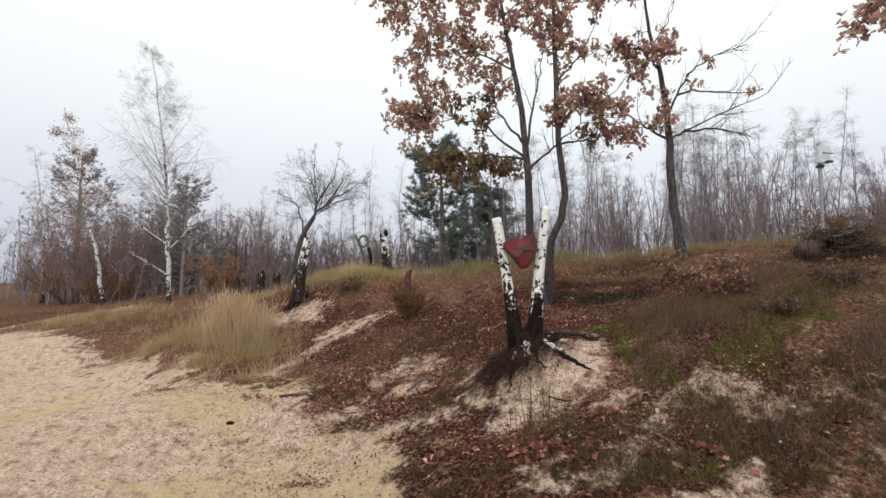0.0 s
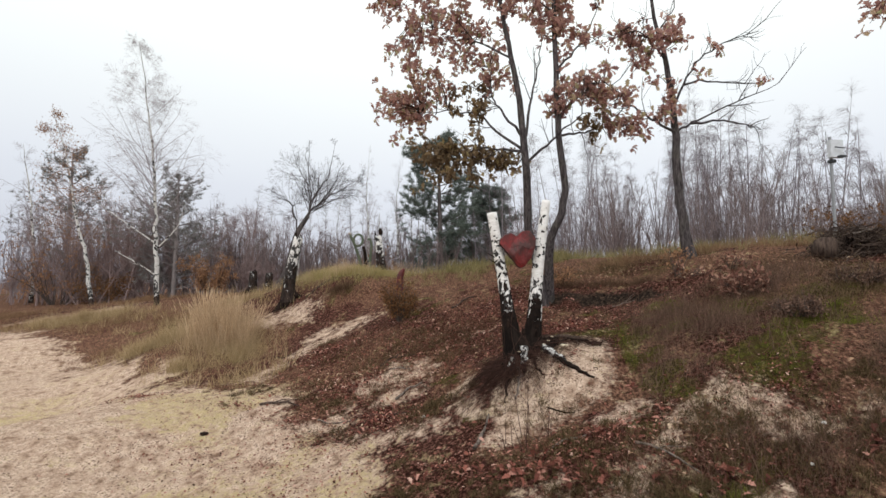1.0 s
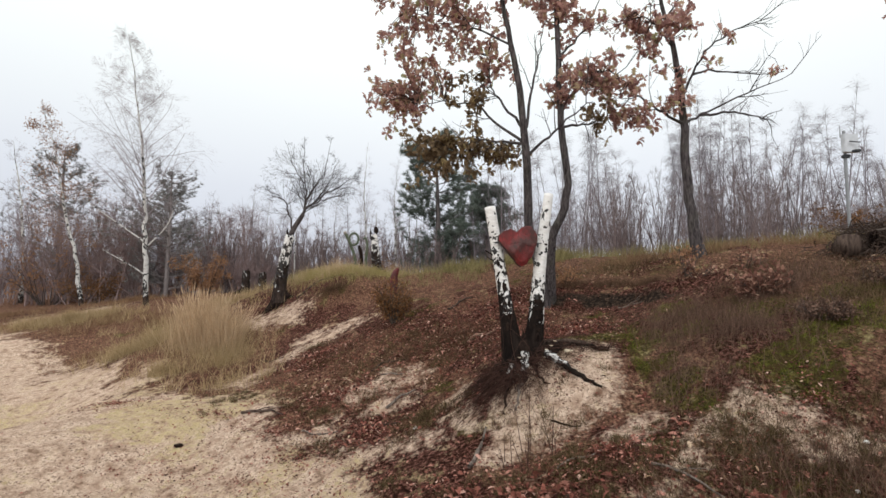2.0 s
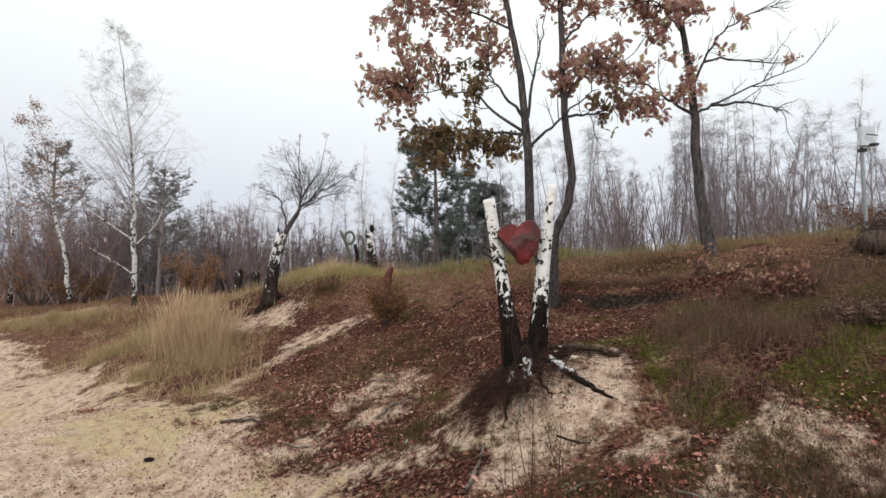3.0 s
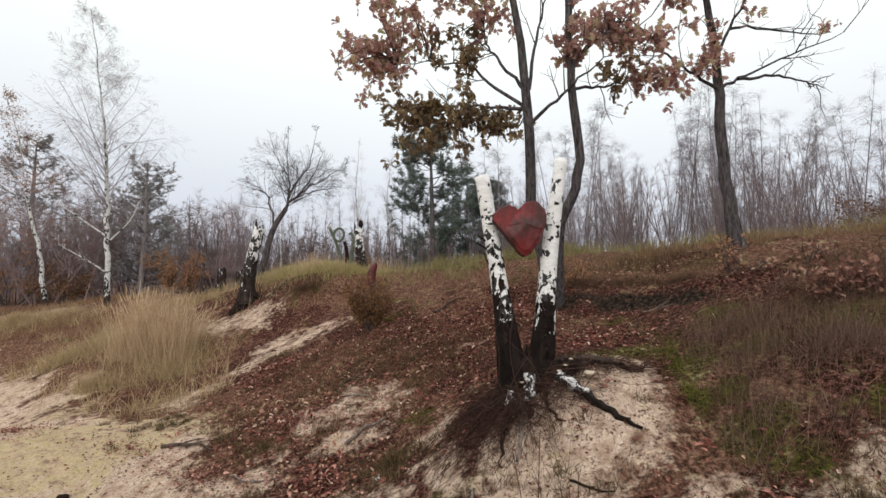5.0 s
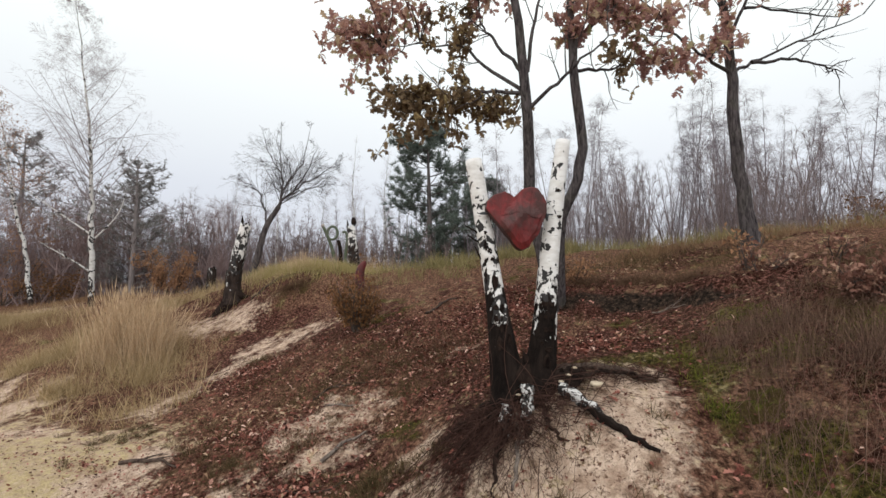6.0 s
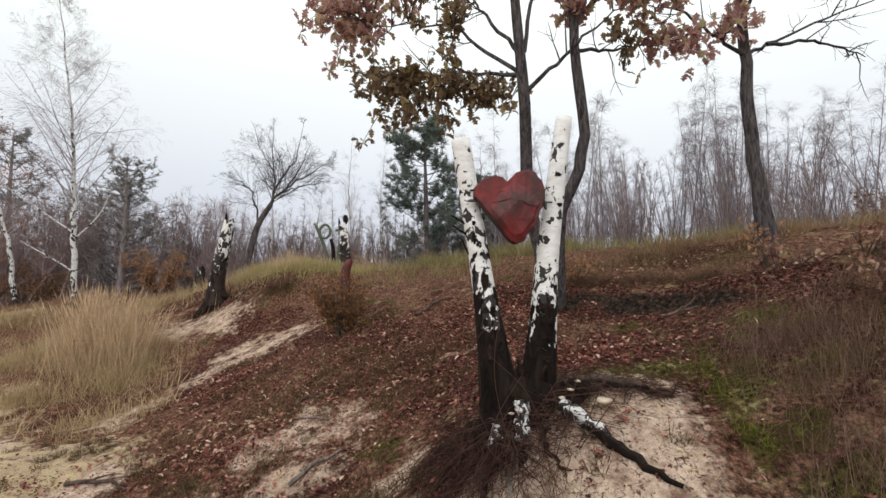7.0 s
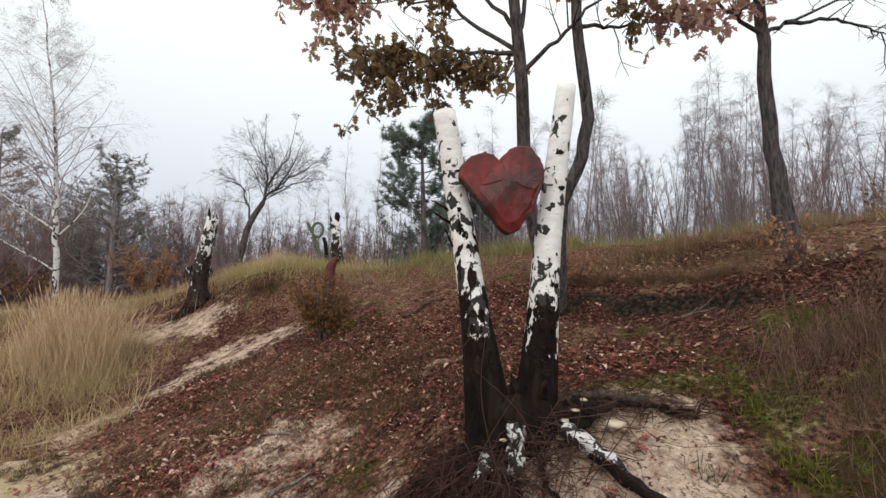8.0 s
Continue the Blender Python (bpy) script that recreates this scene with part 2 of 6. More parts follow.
def ground_material():
    """Sand, leaf mould, moss and short dry turf, blended where each lies."""
    m = Mat("sandy_heath", rough=0.95, spec=0.03)
    attr = m.n("ShaderNodeAttribute")
    attr.attribute_name = "cover"
    rgb = m.n("ShaderNodeSeparateColor")
    m.put(rgb.inputs[0], attr.outputs["Color"])
    big, medium, grain = m.noise(0.9, 5), m.noise(6, 8, 0.7), m.noise(120, 3, 0.7)
    turf, debris = m.noise(17, 6, 0.75), m.noise(32, 5, 0.75, None, 0.8)
    sand = m.ramp(medium, (0.35, (0.24, 0.155, 0.108)), (0.44, (0.515, 0.372, 0.277)), (0.58, (0.75, 0.582, 0.455)))
    sand = m.mix(m.step(grain, 0.40, 0.60), m.mix(0.2, sand, (0.168, 0.119, 0.084)), sand)
    sand = m.mix(m.step(m.math("ADD", m.math("MULTIPLY", debris, 0.7), m.math("MULTIPLY", medium, 0.3)), 0.535, 0.585), sand, m.mix(m.step(grain, 0.3, 0.7), (0.055, 0.024, 0.016), (0.152, 0.072, 0.051)))
    # Darker brown blotches stand in for the shade of dents.
    dent_shade = m.noise(10, 2, 0.5, None, 0.4)
    sand = m.mix(m.math("MULTIPLY", m.step(dent_shade, 0.53, 0.67), 0.32), sand, (0.30, 0.185, 0.125))
    film = m.mix(m.step(m.math("ADD", m.math("MULTIPLY", turf, 0.6), m.math("MULTIPLY", medium, 0.4)), 0.40, 0.56), sand, m.ramp(debris, (0.4, (0.36, 0.28, 0.125)), (0.6, (0.64, 0.52, 0.29))))
    mould = m.ramp(m.noise(26, 7, 0.78), (0.36, (0.006, 0.003, 0.0024)), (0.46, (0.028, 0.0115, 0.0075)), (0.54, (0.09, 0.037, 0.027)), (0.63, (0.31, 0.155, 0.125)))
    moss = m.ramp(m.noise(30, 5, 0.7), (0.4, (0.015, 0.016, 0.005)), (0.62, (0.125, 0.10, 0.03)))
    dry = m.ramp(m.noise(30, 7, 0.78, m.stretch(1, 0.6, 1)), (0.38, (0.022, 0.0115, 0.008)), (0.49, (0.115, 0.058, 0.038)), (0.63, (0.33, 0.185, 0.125)))

    def ragged(chan, lo=0.40, hi=0.60, amount=1.0):
        wob = m.math("SUBTRACT", m.math("ADD", m.math("ADD", m.math("MULTIPLY", medium, 0.9), m.math("MULTIPLY", turf, 0.8)), m.math("MULTIPLY", m.noise(2.2, 3), 0.5)), 1.1)
        return m.step(m.math("ADD", chan, m.math("MULTIPLY", wob, amount)), lo, hi)

    col = m.mix(ragged(rgb.outputs["Blue"]), mould, dry)
    col = m.mix(ragged(rgb.outputs["Green"]), col, moss)
    col = m.mix(ragged(rgb.outputs["Red"], 0.34, 0.68, 1.35), col, sand)
    col = m.mix(m.math("MULTIPLY", ragged(attr.outputs["Alpha"], 0.2, 0.9, 2.4), 0.85), col, film)
    # Dark soil along broken turf edges, with the undercut's shade painted in.
    earth = m.n("ShaderNodeAttribute")
    earth.attribute_name = "earth"
    shaded_earth = m.ramp(m.noise(22, 6, 0.75), (0.38, (0.007, 0.006, 0.005)), (0.54, (0.036, 0.026, 0.02)), (0.66, (0.13, 0.08, 0.055)))
    col = m.mix(ragged(earth.outputs["Fac"], 0.35, 0.65, 0.8), col, shaded_earth)
    col = m.mix(m.math("MULTIPLY", m.step(big, 0.45, 0.7), 0.06), col, (0.06, 0.035, 0.025))
    m.colour(col)
    m.bump(m.math("ADD", m.math("MULTIPLY", m.noise(7, 4, 0.6), 1.0), m.math("ADD", m.math("MULTIPLY", debris, 0.35), m.math("MULTIPLY", m.noise(15, 3, 0.6), 0.55))), 1.0, 0.10)
    return m.m


GROUND = ground_material()


def painted_wood(name, paint, wood, wear=0.62):
    m = Mat(name, rough=0.55, spec=0.35)
    grain = m.noise(18, 5, 0.6, m.stretch(1, 1, 0.25), 0.8)
    blotch = m.noise(5.5, 4, 0.6)
    col = m.mix(m.step(grain, 0.3, 0.8), m.mix(0.55, paint, wood), paint)
    col = m.mix(m.step(blotch, wear - 0.14, wear + 0.1), col, wood)
    m.colour(col)
    m.bump(m.math("ADD", grain, m.math("MULTIPLY", blotch, 1.5)), 0.7, 0.012)
    return m.m


RED_WOOD = painted_wood("red_stained_wood", (0.225, 0.0145, 0.017), (0.05, 0.015, 0.013), 0.49)
RED_EDGE = painted_wood("dark_red_edge", (0.055, 0.010, 0.010), (0.028, 0.016, 0.013))
GREEN_PAINT = painted_wood("green_painted_wood", (0.05, 0.078, 0.04), (0.10, 0.10, 0.07), 0.6)
CUT_WOOD = painted_wood("weathered_cut_wood", (0.45, 0.42, 0.38), (0.25, 0.21, 0.18))
FUNGUS = painted_wood("fungus_flesh", (0.56, 0.48, 0.36), (0.36, 0.27, 0.18), 0.6)
BROWN_STICK = bark_material("brown_stick", (0.025, 0.018, 0.015), (0.11, 0.08, 0.065), 24)
STICK = bark_material("grey_stick", (0.06, 0.045, 0.04), (0.24, 0.20, 0.17), 24)


def plain(name, col, rough, metal=0.0):
    m = Mat(name, rough=rough)
    m.bsdf.inputs["Metallic"].default_value = metal
    m.colour(m.mix(m.step(m.noise(6, 4), 0.4, 0.8), col, tuple(c * 0.72 for c in col)))
    return m.m


STEEL = plain("galvanised_steel", (0.30, 0.31, 0.32), 0.5, 0.7)
WHITE_BOX = plain("pale_grey_box", (0.62, 0.65, 0.68), 0.45)
BLACK_PLASTIC = plain("dark_plastic", (0.05, 0.055, 0.06), 0.5)
STONE = plain("white_pebble", (0.70, 0.68, 0.64), 0.8)


# ---- building helpers ----
class Geo:
    """Vertices and faces collected for one mesh."""

    def __init__(self):
        self.v, self.f, self.count = [], [], 0

    def add(self, verts, faces):
        verts = np.asarray(verts, float)
        self.v.append(verts)
        self.f.extend((np.asarray(faces) + self.count).tolist() if isinstance(faces, np.ndarray) else [[i + self.count for i in q] for q in faces])
        self.count += len(verts)
        return self

    def mesh(self, name, offset=(0, 0, 0), smooth=True):
        me = bpy.data.meshes.new(name)
        v = np.concatenate(self.v) - np.asarray(offset, float)
        me.from_pydata(v.tolist(), [], self.f)
        if smooth:
            me.polygons.foreach_set("use_smooth", np.ones(len(me.polygons), bool))
        me.update()
        return me


def thing(name, base, label, category, group="", kind=""):
    ob = new(name)
    ob.location = base
    ob.empty_display_size = 0.1
    return tagged(ob, label, category, group, kind)


def base_of(ob):
    p = np.zeros(3)
    while ob:
        p += np.array(ob.location)
        ob = ob.parent
    return p


def part(name, geo, material, parent, label="", smooth=True, kind=""):
    me = geo.mesh(name, base_of(parent) if parent else (0, 0, 0), smooth)
    me.materials.append(material)
    ob = new(name, me)
    ob.parent = parent
    return tagged(ob, label, kind=kind)


def lone(name, geo, material, base, label, category, group="", kind="", smooth=True):
    me = geo.mesh(name, base, smooth)
    me.materials.append(material)
    ob = new(name, me)
    ob.location = base
    return tagged(ob, label, category, group, kind)


def curve(points, n):
    """A smooth line through the points."""
    p = np.asarray(points, float)
    if len(p) == 2:
        return p[0] + np.linspace(0, 1, n)[:, None] * (p[1] - p[0])
    q = np.vstack([2 * p[0] - p[1], p, 2 * p[-1] - p[-2]])
    t = np.linspace(0, len(p) - 1, n)
    i = np.minimum(t.astype(int), len(p) - 2)
    u = (t - i)[:, None]
    a, b, c, d = q[i], q[i + 1], q[i + 2], q[i + 3]
    return 0.5 * (2 * b + (c - a) * u + (2 * a - 5 * b + 4 * c - d) * u ** 2 + (3 * b - a - 3 * c + d) * u ** 3)


def tube(path, radii, sides, rough=0.0, rng=None, cap=False):
    """Rings along a path, as vertices and quads."""
    path = np.asarray(path, float)
    n = len(path)
    r = np.interp(np.linspace(0, 1, n), np.linspace(0, 1, len(radii)), radii)
    tan = np.gradient(path, axis=0)
    tan /= np.linalg.norm(tan, axis=1)[:, None] + 1e-9
    ref = np.where(np.abs(tan[:, 1:2]) < 0.9, np.array([[0.0, 1, 0]]), np.array([[1.0, 0, 0]]))
    u = np.cross(tan, ref)
    u /= np.linalg.norm(u, axis=1)[:, None] + 1e-9
    w = np.cross(tan, u)
    a = np.arange(sides) * 2 * np.pi / sides
    rr = np.repeat(r[:, None], sides, 1)
    if rough and rng is not None:
        lobes = 1 + rough * (0.6 * np.sin(a * 3 + rng.uniform(0, 6)) + 0.5 * np.sin(a * 5 + rng.uniform(0, 6)))[None] + rough * rng.normal(0, 0.5, (n, sides))
        rr = rr * lobes
    v = path[:, None] + rr[..., None] * (np.cos(a)[None, :, None] * u[:, None] + np.sin(a)[None, :, None] * w[:, None])
    v = v.reshape(-1, 3)
    i = np.arange(n - 1)[:, None] * sides
    j = np.arange(sides)[None]
    k = (j + 1) % sides
    f = np.stack([i + j, i + k, i + sides + k, i + sides + j], -1).reshape(-1, 4)
    if not cap:
        return v, f
    v = np.vstack([v, path[-1:] + tan[-1:] * r[-1] * 0.1])
    last = (n - 1) * sides
    faces = f.tolist() + [[last + s, last + (s + 1) % sides, len(v) - 1] for s in range(sides)]
    return v, faces


def ribbon(path, wide, rng):
    """A thin twig seen only from afar: a narrow strip along a path, running out to a point."""
    path = np.asarray(path, float)
    n = len(path)
    side = np.cross(path[-1] - path[0], rng.normal(0, 1, 3))
    side = side / (np.linalg.norm(side) + 1e-9) * wide
    taper = np.linspace(1, 0.5, n)[:-1, None]
    v = np.vstack([np.stack([path[:-1] - side * taper, path[:-1] + side * taper], 1).reshape(-1, 3), path[-1:]])
    f = [[2 * k, 2 * k + 1, 2 * k + 3, 2 * k + 2] for k in range(n - 2)]
    return v, f + [[2 * n - 4, 2 * n - 3, 2 * n - 2]]


def scatter(geo, tv, tf, places, rots, sizes):
    """Copies of one small template, all in one mesh."""
    tv, tf = np.asarray(tv, float), np.asarray(tf)
    n = len(places)
    if not n:
        return
    v = np.einsum("nij,kj->nki", rots, tv) * np.asarray(sizes)[:, None, None] + np.asarray(places)[:, None]
    f = tf[None] + (np.arange(n) * len(tv))[:, None, None]
    geo.add(v.reshape(-1, 3), f.reshape(-1, tf.shape[1]))


def turns(rng, n, tilt=1.0, up=None):
    """Random rotations: a free spin round z and a lean of up to tilt radians."""
    a, b, c = rng.uniform(0, 2 * np.pi, n), rng.normal(0, tilt, n), rng.normal(0, tilt, n)
    ca, sa, cb, sb, cc, sc = np.cos(a), np.sin(a), np.cos(b), np.sin(b), np.cos(c), np.sin(c)
    z, o = np.zeros(n), np.ones(n)
    rz = np.stack([ca, -sa, z, sa, ca, z, z, z, o], -1).reshape(n, 3, 3)
    rx = np.stack([o, z, z, z, cb, -sb, z, sb, cb], -1).reshape(n, 3, 3)
    ry = np.stack([cc, z, sc, z, o, z, -sc, z, cc], -1).reshape(n, 3, 3)
    return rz @ rx @ ry


def oak_leaf():
    """A lobed leaf, one unit long, bent along its rib and cupped."""
    side = [(0.05, 0.10), (0.20, 0.27), (0.12, 0.36), (0.33, 0.52), (0.15, 0.60), (0.32, 0.76), (0.14, 0.84)]
    ring = [(0, 0), *side, (0, 1.0), *[(-x * 0.95, y + 0.02) for x, y in reversed(side)]]
    bend = lambda x, y: (x, y, 0.10 * math.sin(3 * y) + 0.32 * abs(x))
    v = [bend(0, 0.52), *[bend(*q) for q in ring]]
    n = len(ring)
    return np.array(v), np.array([(0, 1 + k, 1 + (k + 1) % n) for k in range(n)])


LEAF_V, LEAF_F = oak_leaf()
SMALL_V = np.array([(0, 0, 0), (0.28, 0.45, 0.08), (0, 1, -0.05), (-0.28, 0.45, 0.08)])
SMALL_F = np.array([(0, 1, 2), (0, 2, 3)])


def value_noise(x, y, seed):
    """Smooth noise from 0 to 1 on arrays."""
    xi, yi = np.floor(x), np.floor(y)
    u, v = x - xi, y - yi
    u, v = u * u * (3 - 2 * u), v * v * (3 - 2 * v)

    def h(a, b):
        s = np.sin(a * 127.1 + b * 311.7 + seed * 74.7) * 43758.5453
        return s - np.floor(s)

    return (h(xi, yi) * (1 - u) + h(xi + 1, yi) * u) * (1 - v) + (h(xi, yi + 1) * (1 - u) + h(xi + 1, yi + 1) * u) * v


def fbm(x, y, seed, octaves=4):
    total, amp, norm = 0.0, 1.0, 0.0
    for o in range(octaves):
        total = total + amp * value_noise(x * 2 ** o, y * 2 ** o, seed + o)
        norm += amp
        amp *= 0.55
    return total / norm


# ---- the ground: one sheet, a sandy hollow below a heathy bank ----
# Swells and hollows: x, y, radius, height.
SWELLS = [
    (12, 18, 7, 1.045), (-10, 6, 4, -1.108), (-1.5, 3.5, 2.5, -1.091), (-45, 0, 20, -1.404), (-3, 10, 1.6, -0.888), (-1.5, 16, 2.5, 1.059),
    (6, 8.5, 2.5, 0.853), (-15, -15, 12, -1.112), (-9, 12, 1.6, -0.654), (45, 15, 20, 0.748), (3, 3, 1.2, -0.604), (3.5, 13.5, 2.5, 0.76),
    (-6, 22, 4, 0.503), (18, 6, 7, 0.885), (-7, 9, 1.2, -0.619), (-3, 6, 1.2, -0.299), (-18, 14, 4, -0.987),
]
DETAILS = [
    (5, -25, 12, -0.672), (15, 35, 12, 0.547), (-1, 10, 1.2, 0.382), (-1, 7, 1.2, -0.194), (-6, -2, 4, -0.384), (1.45, 6.3, 0.75, 0.24),
    (2.5, 8, 0.9, -0.2), (-2.6, 13.3, 0.9, 0.465), (-4.0, 15.0, 1.3, 0.495), (0.2, 13.6, 1.4, 0.058), (2.2, 13.0, 1.4, 0.082),
    (1.0, 16.0, 2.0, 0.068), (-1.5, 16.5, 1.8, -0.53), (4.0, 15.5, 1.8, -0.193), (-4.4, 13.2, 0.7, -0.27),
    (-2.6, 9.9, 0.85, 0.26), (-1.4, 10.1, 0.6, -0.15), (-1.5, 8.6, 0.7, -0.06), (-3.0, 11.0, 0.5, 0.08),
    (1.3, 5.55, 0.4, -0.238), (0.7, 5.4, 0.5, -0.042), (2.0, 5.45, 0.45, -0.195), (1.7, 5.0, 0.5, 0.05), (-0.3, 6.6, 0.7, -0.143), (2.6, 4.5, 0.7, 0.021), (-1.3, 8.4, 0.9, -0.066),
    (0.2, 8.0, 0.7, -0.076), (3.3, 5.5, 0.5, 0.111), (1.3, 6.2, 0.3, 0.05), (2.3, 6.2, 0.4, -0.126), (3.3, 8.6, 0.4, -0.061), (-13, 19.5, 3.0, 0.3), (1.74, 5.74, 0.2, 0.12),
]


# Small broken edges in the turf: x, y, slope of the line, half length, drop.
SCARPS = [(2.80, 8.66, -0.9, 1.2, 0.19), (-2.35, 12.5, 0.1, 0.8, 0.18), (0.6, 9.9, 0.35, 0.5, 0.08)]


def height(x, y, rough=True):
    x, y = np.asarray(x, float), np.asarray(y, float)
    z = 1.25 + sum(h * np.exp(-((x - a) ** 2 + (y - b) ** 2) / (2 * s * s)) for a, b, s, h in SWELLS + DETAILS)
    for a, b, k, half, drop in SCARPS:
        d = (y - b - k * (x - a)) / math.sqrt(1 + k * k) + 0.25 * (value_noise(x * 2.5, y * 2.5, 5) - 0.5)
        z = z + drop * (np.clip(d / 0.10, -1, 1) * 0.5) * np.exp(-(d / 0.7) ** 2) * np.exp(-((x - a) / half) ** 4)
    if rough:
        near = np.exp(-((x / 14) ** 2 + ((y - 7) / 14) ** 2))
        z = z + near * (0.11 * (fbm(x * 0.9, y * 0.9, 3) - 0.5) + 0.05 * (fbm(x * 4, y * 4, 9, 3) - 0.5) * np.clip(z * 1.5 + 0.3, 0.6, 1) + 0.075 * (fbm(x * 5.5, y * 5.5, 15, 2) - 0.5))
    return z


def at(x, y, lift=0.0):
    return np.array([x, y, float(height(x, y)) + lift])


def patch(x, y, spots):
    """How far the spots (x, y, long, wide, turn in degrees) cover a place, 0 to 1."""
    best = np.zeros_like(x)
    for a, b, rl, rw, turn in spots:
        c, s = math.cos(radians(turn)), math.sin(radians(turn))
        u, v = ((x - a) * c + (y - b) * s) / rl, (-(x - a) * s + (y - b) * c) / rw
        best = np.maximum(best, 1.0 / (1.0 + (u * u + v * v) ** 1.3))
    return best


SAND = [
    (1.38, 5.97, 0.7, 0.5, 20), (1.79, 6.31, 0.5, 0.28, 25), (0.88, 5.45, 0.55, 0.25, 15), (1.55, 4.1, 0.5, 0.22, 0), (1.99, 4.58, 0.35, 0.15, 20), (1.85, 5.1, 0.42, 0.2, 0),
    (2.81, 4.55, 0.36, 0.22, 25), (3.19, 4.24, 0.35, 0.16, 0), (2.57, 4.31, 0.22, 0.16, 40),
        (-12.2, 17.0, 1.5, 0.75, 75), (-15.0, 17.3, 1.9, 0.7, 5), (2.82, 4.72, 0.4, 0.24, -60), (3.05, 4.45, 0.4, 0.2, 0), (0.20, 6.58, 0.35, 0.25, 0), (-0.54, 7.20, 0.35, 0.22, 0),
    (-0.37, 7.67, 0.3, 0.16, 0), (0.36, 5.98, 0.3, 0.2, 0), (-1.62, 6.66, 1.2, 0.4, -25), (-0.84, 6.18, 1.0, 0.4, -30),
]
# Thin, broken sand among litter; dark bare earth with painted undercut shade; olive turf.
THIN_SAND = [(-2.7, 10.2, 0.6, 0.5, 20), (-2.2, 10.8, 0.7, 0.55, 30), (-1.8, 11.1, 0.5, 0.45, 10), (-2.6, 11.1, 0.5, 0.4, 0), (-4.2, 12.55, 0.9, 0.6, -10), (-3.6, 12.3, 0.6, 0.4, 0), (-3.4, 9.3, 0.5, 0.25, -20), (0.9, 8.3, 0.3, 0.15, 0), (-0.7, 7.85, 0.4, 0.25, 0), (-1.1, 7.75, 0.35, 0.2, 0), (-3.2, 9.6, 0.5, 0.3, 0), (-0.11, 5.94, 0.45, 0.14, -15), (0.65, 5.43, 0.35, 0.14, -15), (-0.95, 7.60, 0.5, 0.14, -15), (0.84, 4.65, 0.35, 0.12, -15)]
TUFTY = [(-0.3, 4.8, 0.35, 0.2, -20), (0.2, 4.82, 0.4, 0.2, -10), (0.71, 4.55, 0.6, 0.3, -10), (1.3, 4.25, 0.7, 0.3, -5), (2.0, 4.0, 0.8, 0.3, 0), (0.2, 4.3, 0.6, 0.4, 0), (-0.55, 4.7, 0.3, 0.2, -20), (-0.31, 5.30, 0.35, 0.2, -20), (3.85, 4.65, 0.6, 0.4, 0), (0.35, 5.63, 0.3, 0.15, 0), (-1.04, 6.37, 0.5, 0.15, -20)]
BARE_SHADE = [(2.80, 8.66, 0.85, 0.10, -42), (3.40, 7.95, 0.4, 0.10, -60), (2.15, 9.15, 0.3, 0.08, -35), (6.9, 7.5, 0.7, 0.3, 0)]
OLIVE = [
    (5.0, 6.2, 0.9, 0.9, 0), (4.8, 7.3, 0.8, 0.6, 0), (5.8, 6.6, 1.0, 0.6, 0),
    (3.5, 9.8, 1.7, 0.7, -36), (4.1, 8.7, 0.9, 0.6, -30), (2.5, 10.4, 1.0, 0.6, -20), (4.6, 6.1, 1.4, 0.9, 0), (4.2, 4.2, 0.9, 0.6, 0), (2.5, 4.5, 1.2, 0.7, 0),
    (-1.03, 8.40, 0.9, 0.4, -10), (-0.3, 8.9, 0.6, 0.3, 10), (-1.8, 9.2, 0.6, 0.3, 0), (0.30, 8.50, 0.5, 0.25, 0), (-1.94, 8.14, 0.5, 0.2, -20), (-2.5, 10.3, 0.6, 0.3, 0), (-2.6, 12.5, 0.6, 0.3, 0), (0.20, 7.88, 0.4, 0.3, 0), (1.23, 4.59, 0.9, 0.35, 0),
]
MOSS = [
    (3.39, 5.17, 0.45, 0.28, 20), (4.0, 5.5, 0.5, 0.25, 10), (3.22, 4.75, 0.3, 0.2, 0), (3.4, 6.9, 0.25, 0.18, 0),
    (2.43, 5.34, 0.18, 0.2, 0), (2.42, 6.33, 0.2, 0.2, 0), (4.6, 6.2, 0.35, 0.2, 10), (3.0, 6.2, 0.3, 0.2, 0), (5.2, 5.2, 0.4, 0.25, 0),
    (2.3, 3.9, 0.3, 0.15, 10), (2.48, 6.64, 0.22, 0.14, 0), (2.32, 5.9, 0.14, 0.26, 0), (2.5, 4.98, 0.16, 0.2, 0), (3.36, 7.27, 0.26, 0.16, 0), (3.71, 6.19, 0.4, 0.15, 0),
]
# Close heath where no sand shows through.
HEATH = [(2.62, 5.2, 0.3, 0.2, 0), (2.4, 5.4, 0.25, 0.3, 0), (3.15, 5.2, 0.3, 0.2, 0), (2.48, 6.3, 0.2, 0.5, 0)]
TURF = [
    (-2.0, 15.0, 2.8, 1.4, 0), (4.5, 12.5, 6.0, 2.4, 0), (-5.2, 11.2, 1.8, 1.4, 20), (-8.0, 14.0, 2.5, 1.4, 20), (8, 8.5, 3.0, 1.6, 0),
    (-3.2, 8.7, 1.7, 0.7, -10), (-1.64, 8.47, 1.2, 0.5, -10), (-6.5, 17.5, 3.5, 2.0, 0), (-12.5, 15.5, 4.5, 2.2, 10), (-9.5, 12.5, 2.0, 1.0, 20), (-14, 27, 9, 5, 0), (10, 18, 12, 5, 0), (-3, 26, 12, 8, 0), (6.5, 5.0, 2.0, 1.5, 0), (0.5, 13.2, 2.0, 1.2, 0),
]


# Where the bare sand of the hollow ends against the bank.
EDGE_X = (-30, -14.5, -11.3, -8, -6, -3.8, -2.3, -1.15, -0.7, -0.45, 0.1, 9)
EDGE_Y = (16, 15.2, 13.6, 11.3, 9.8, 8.3, 7.2, 6.6, 5.6, 4.0, -3, -30)


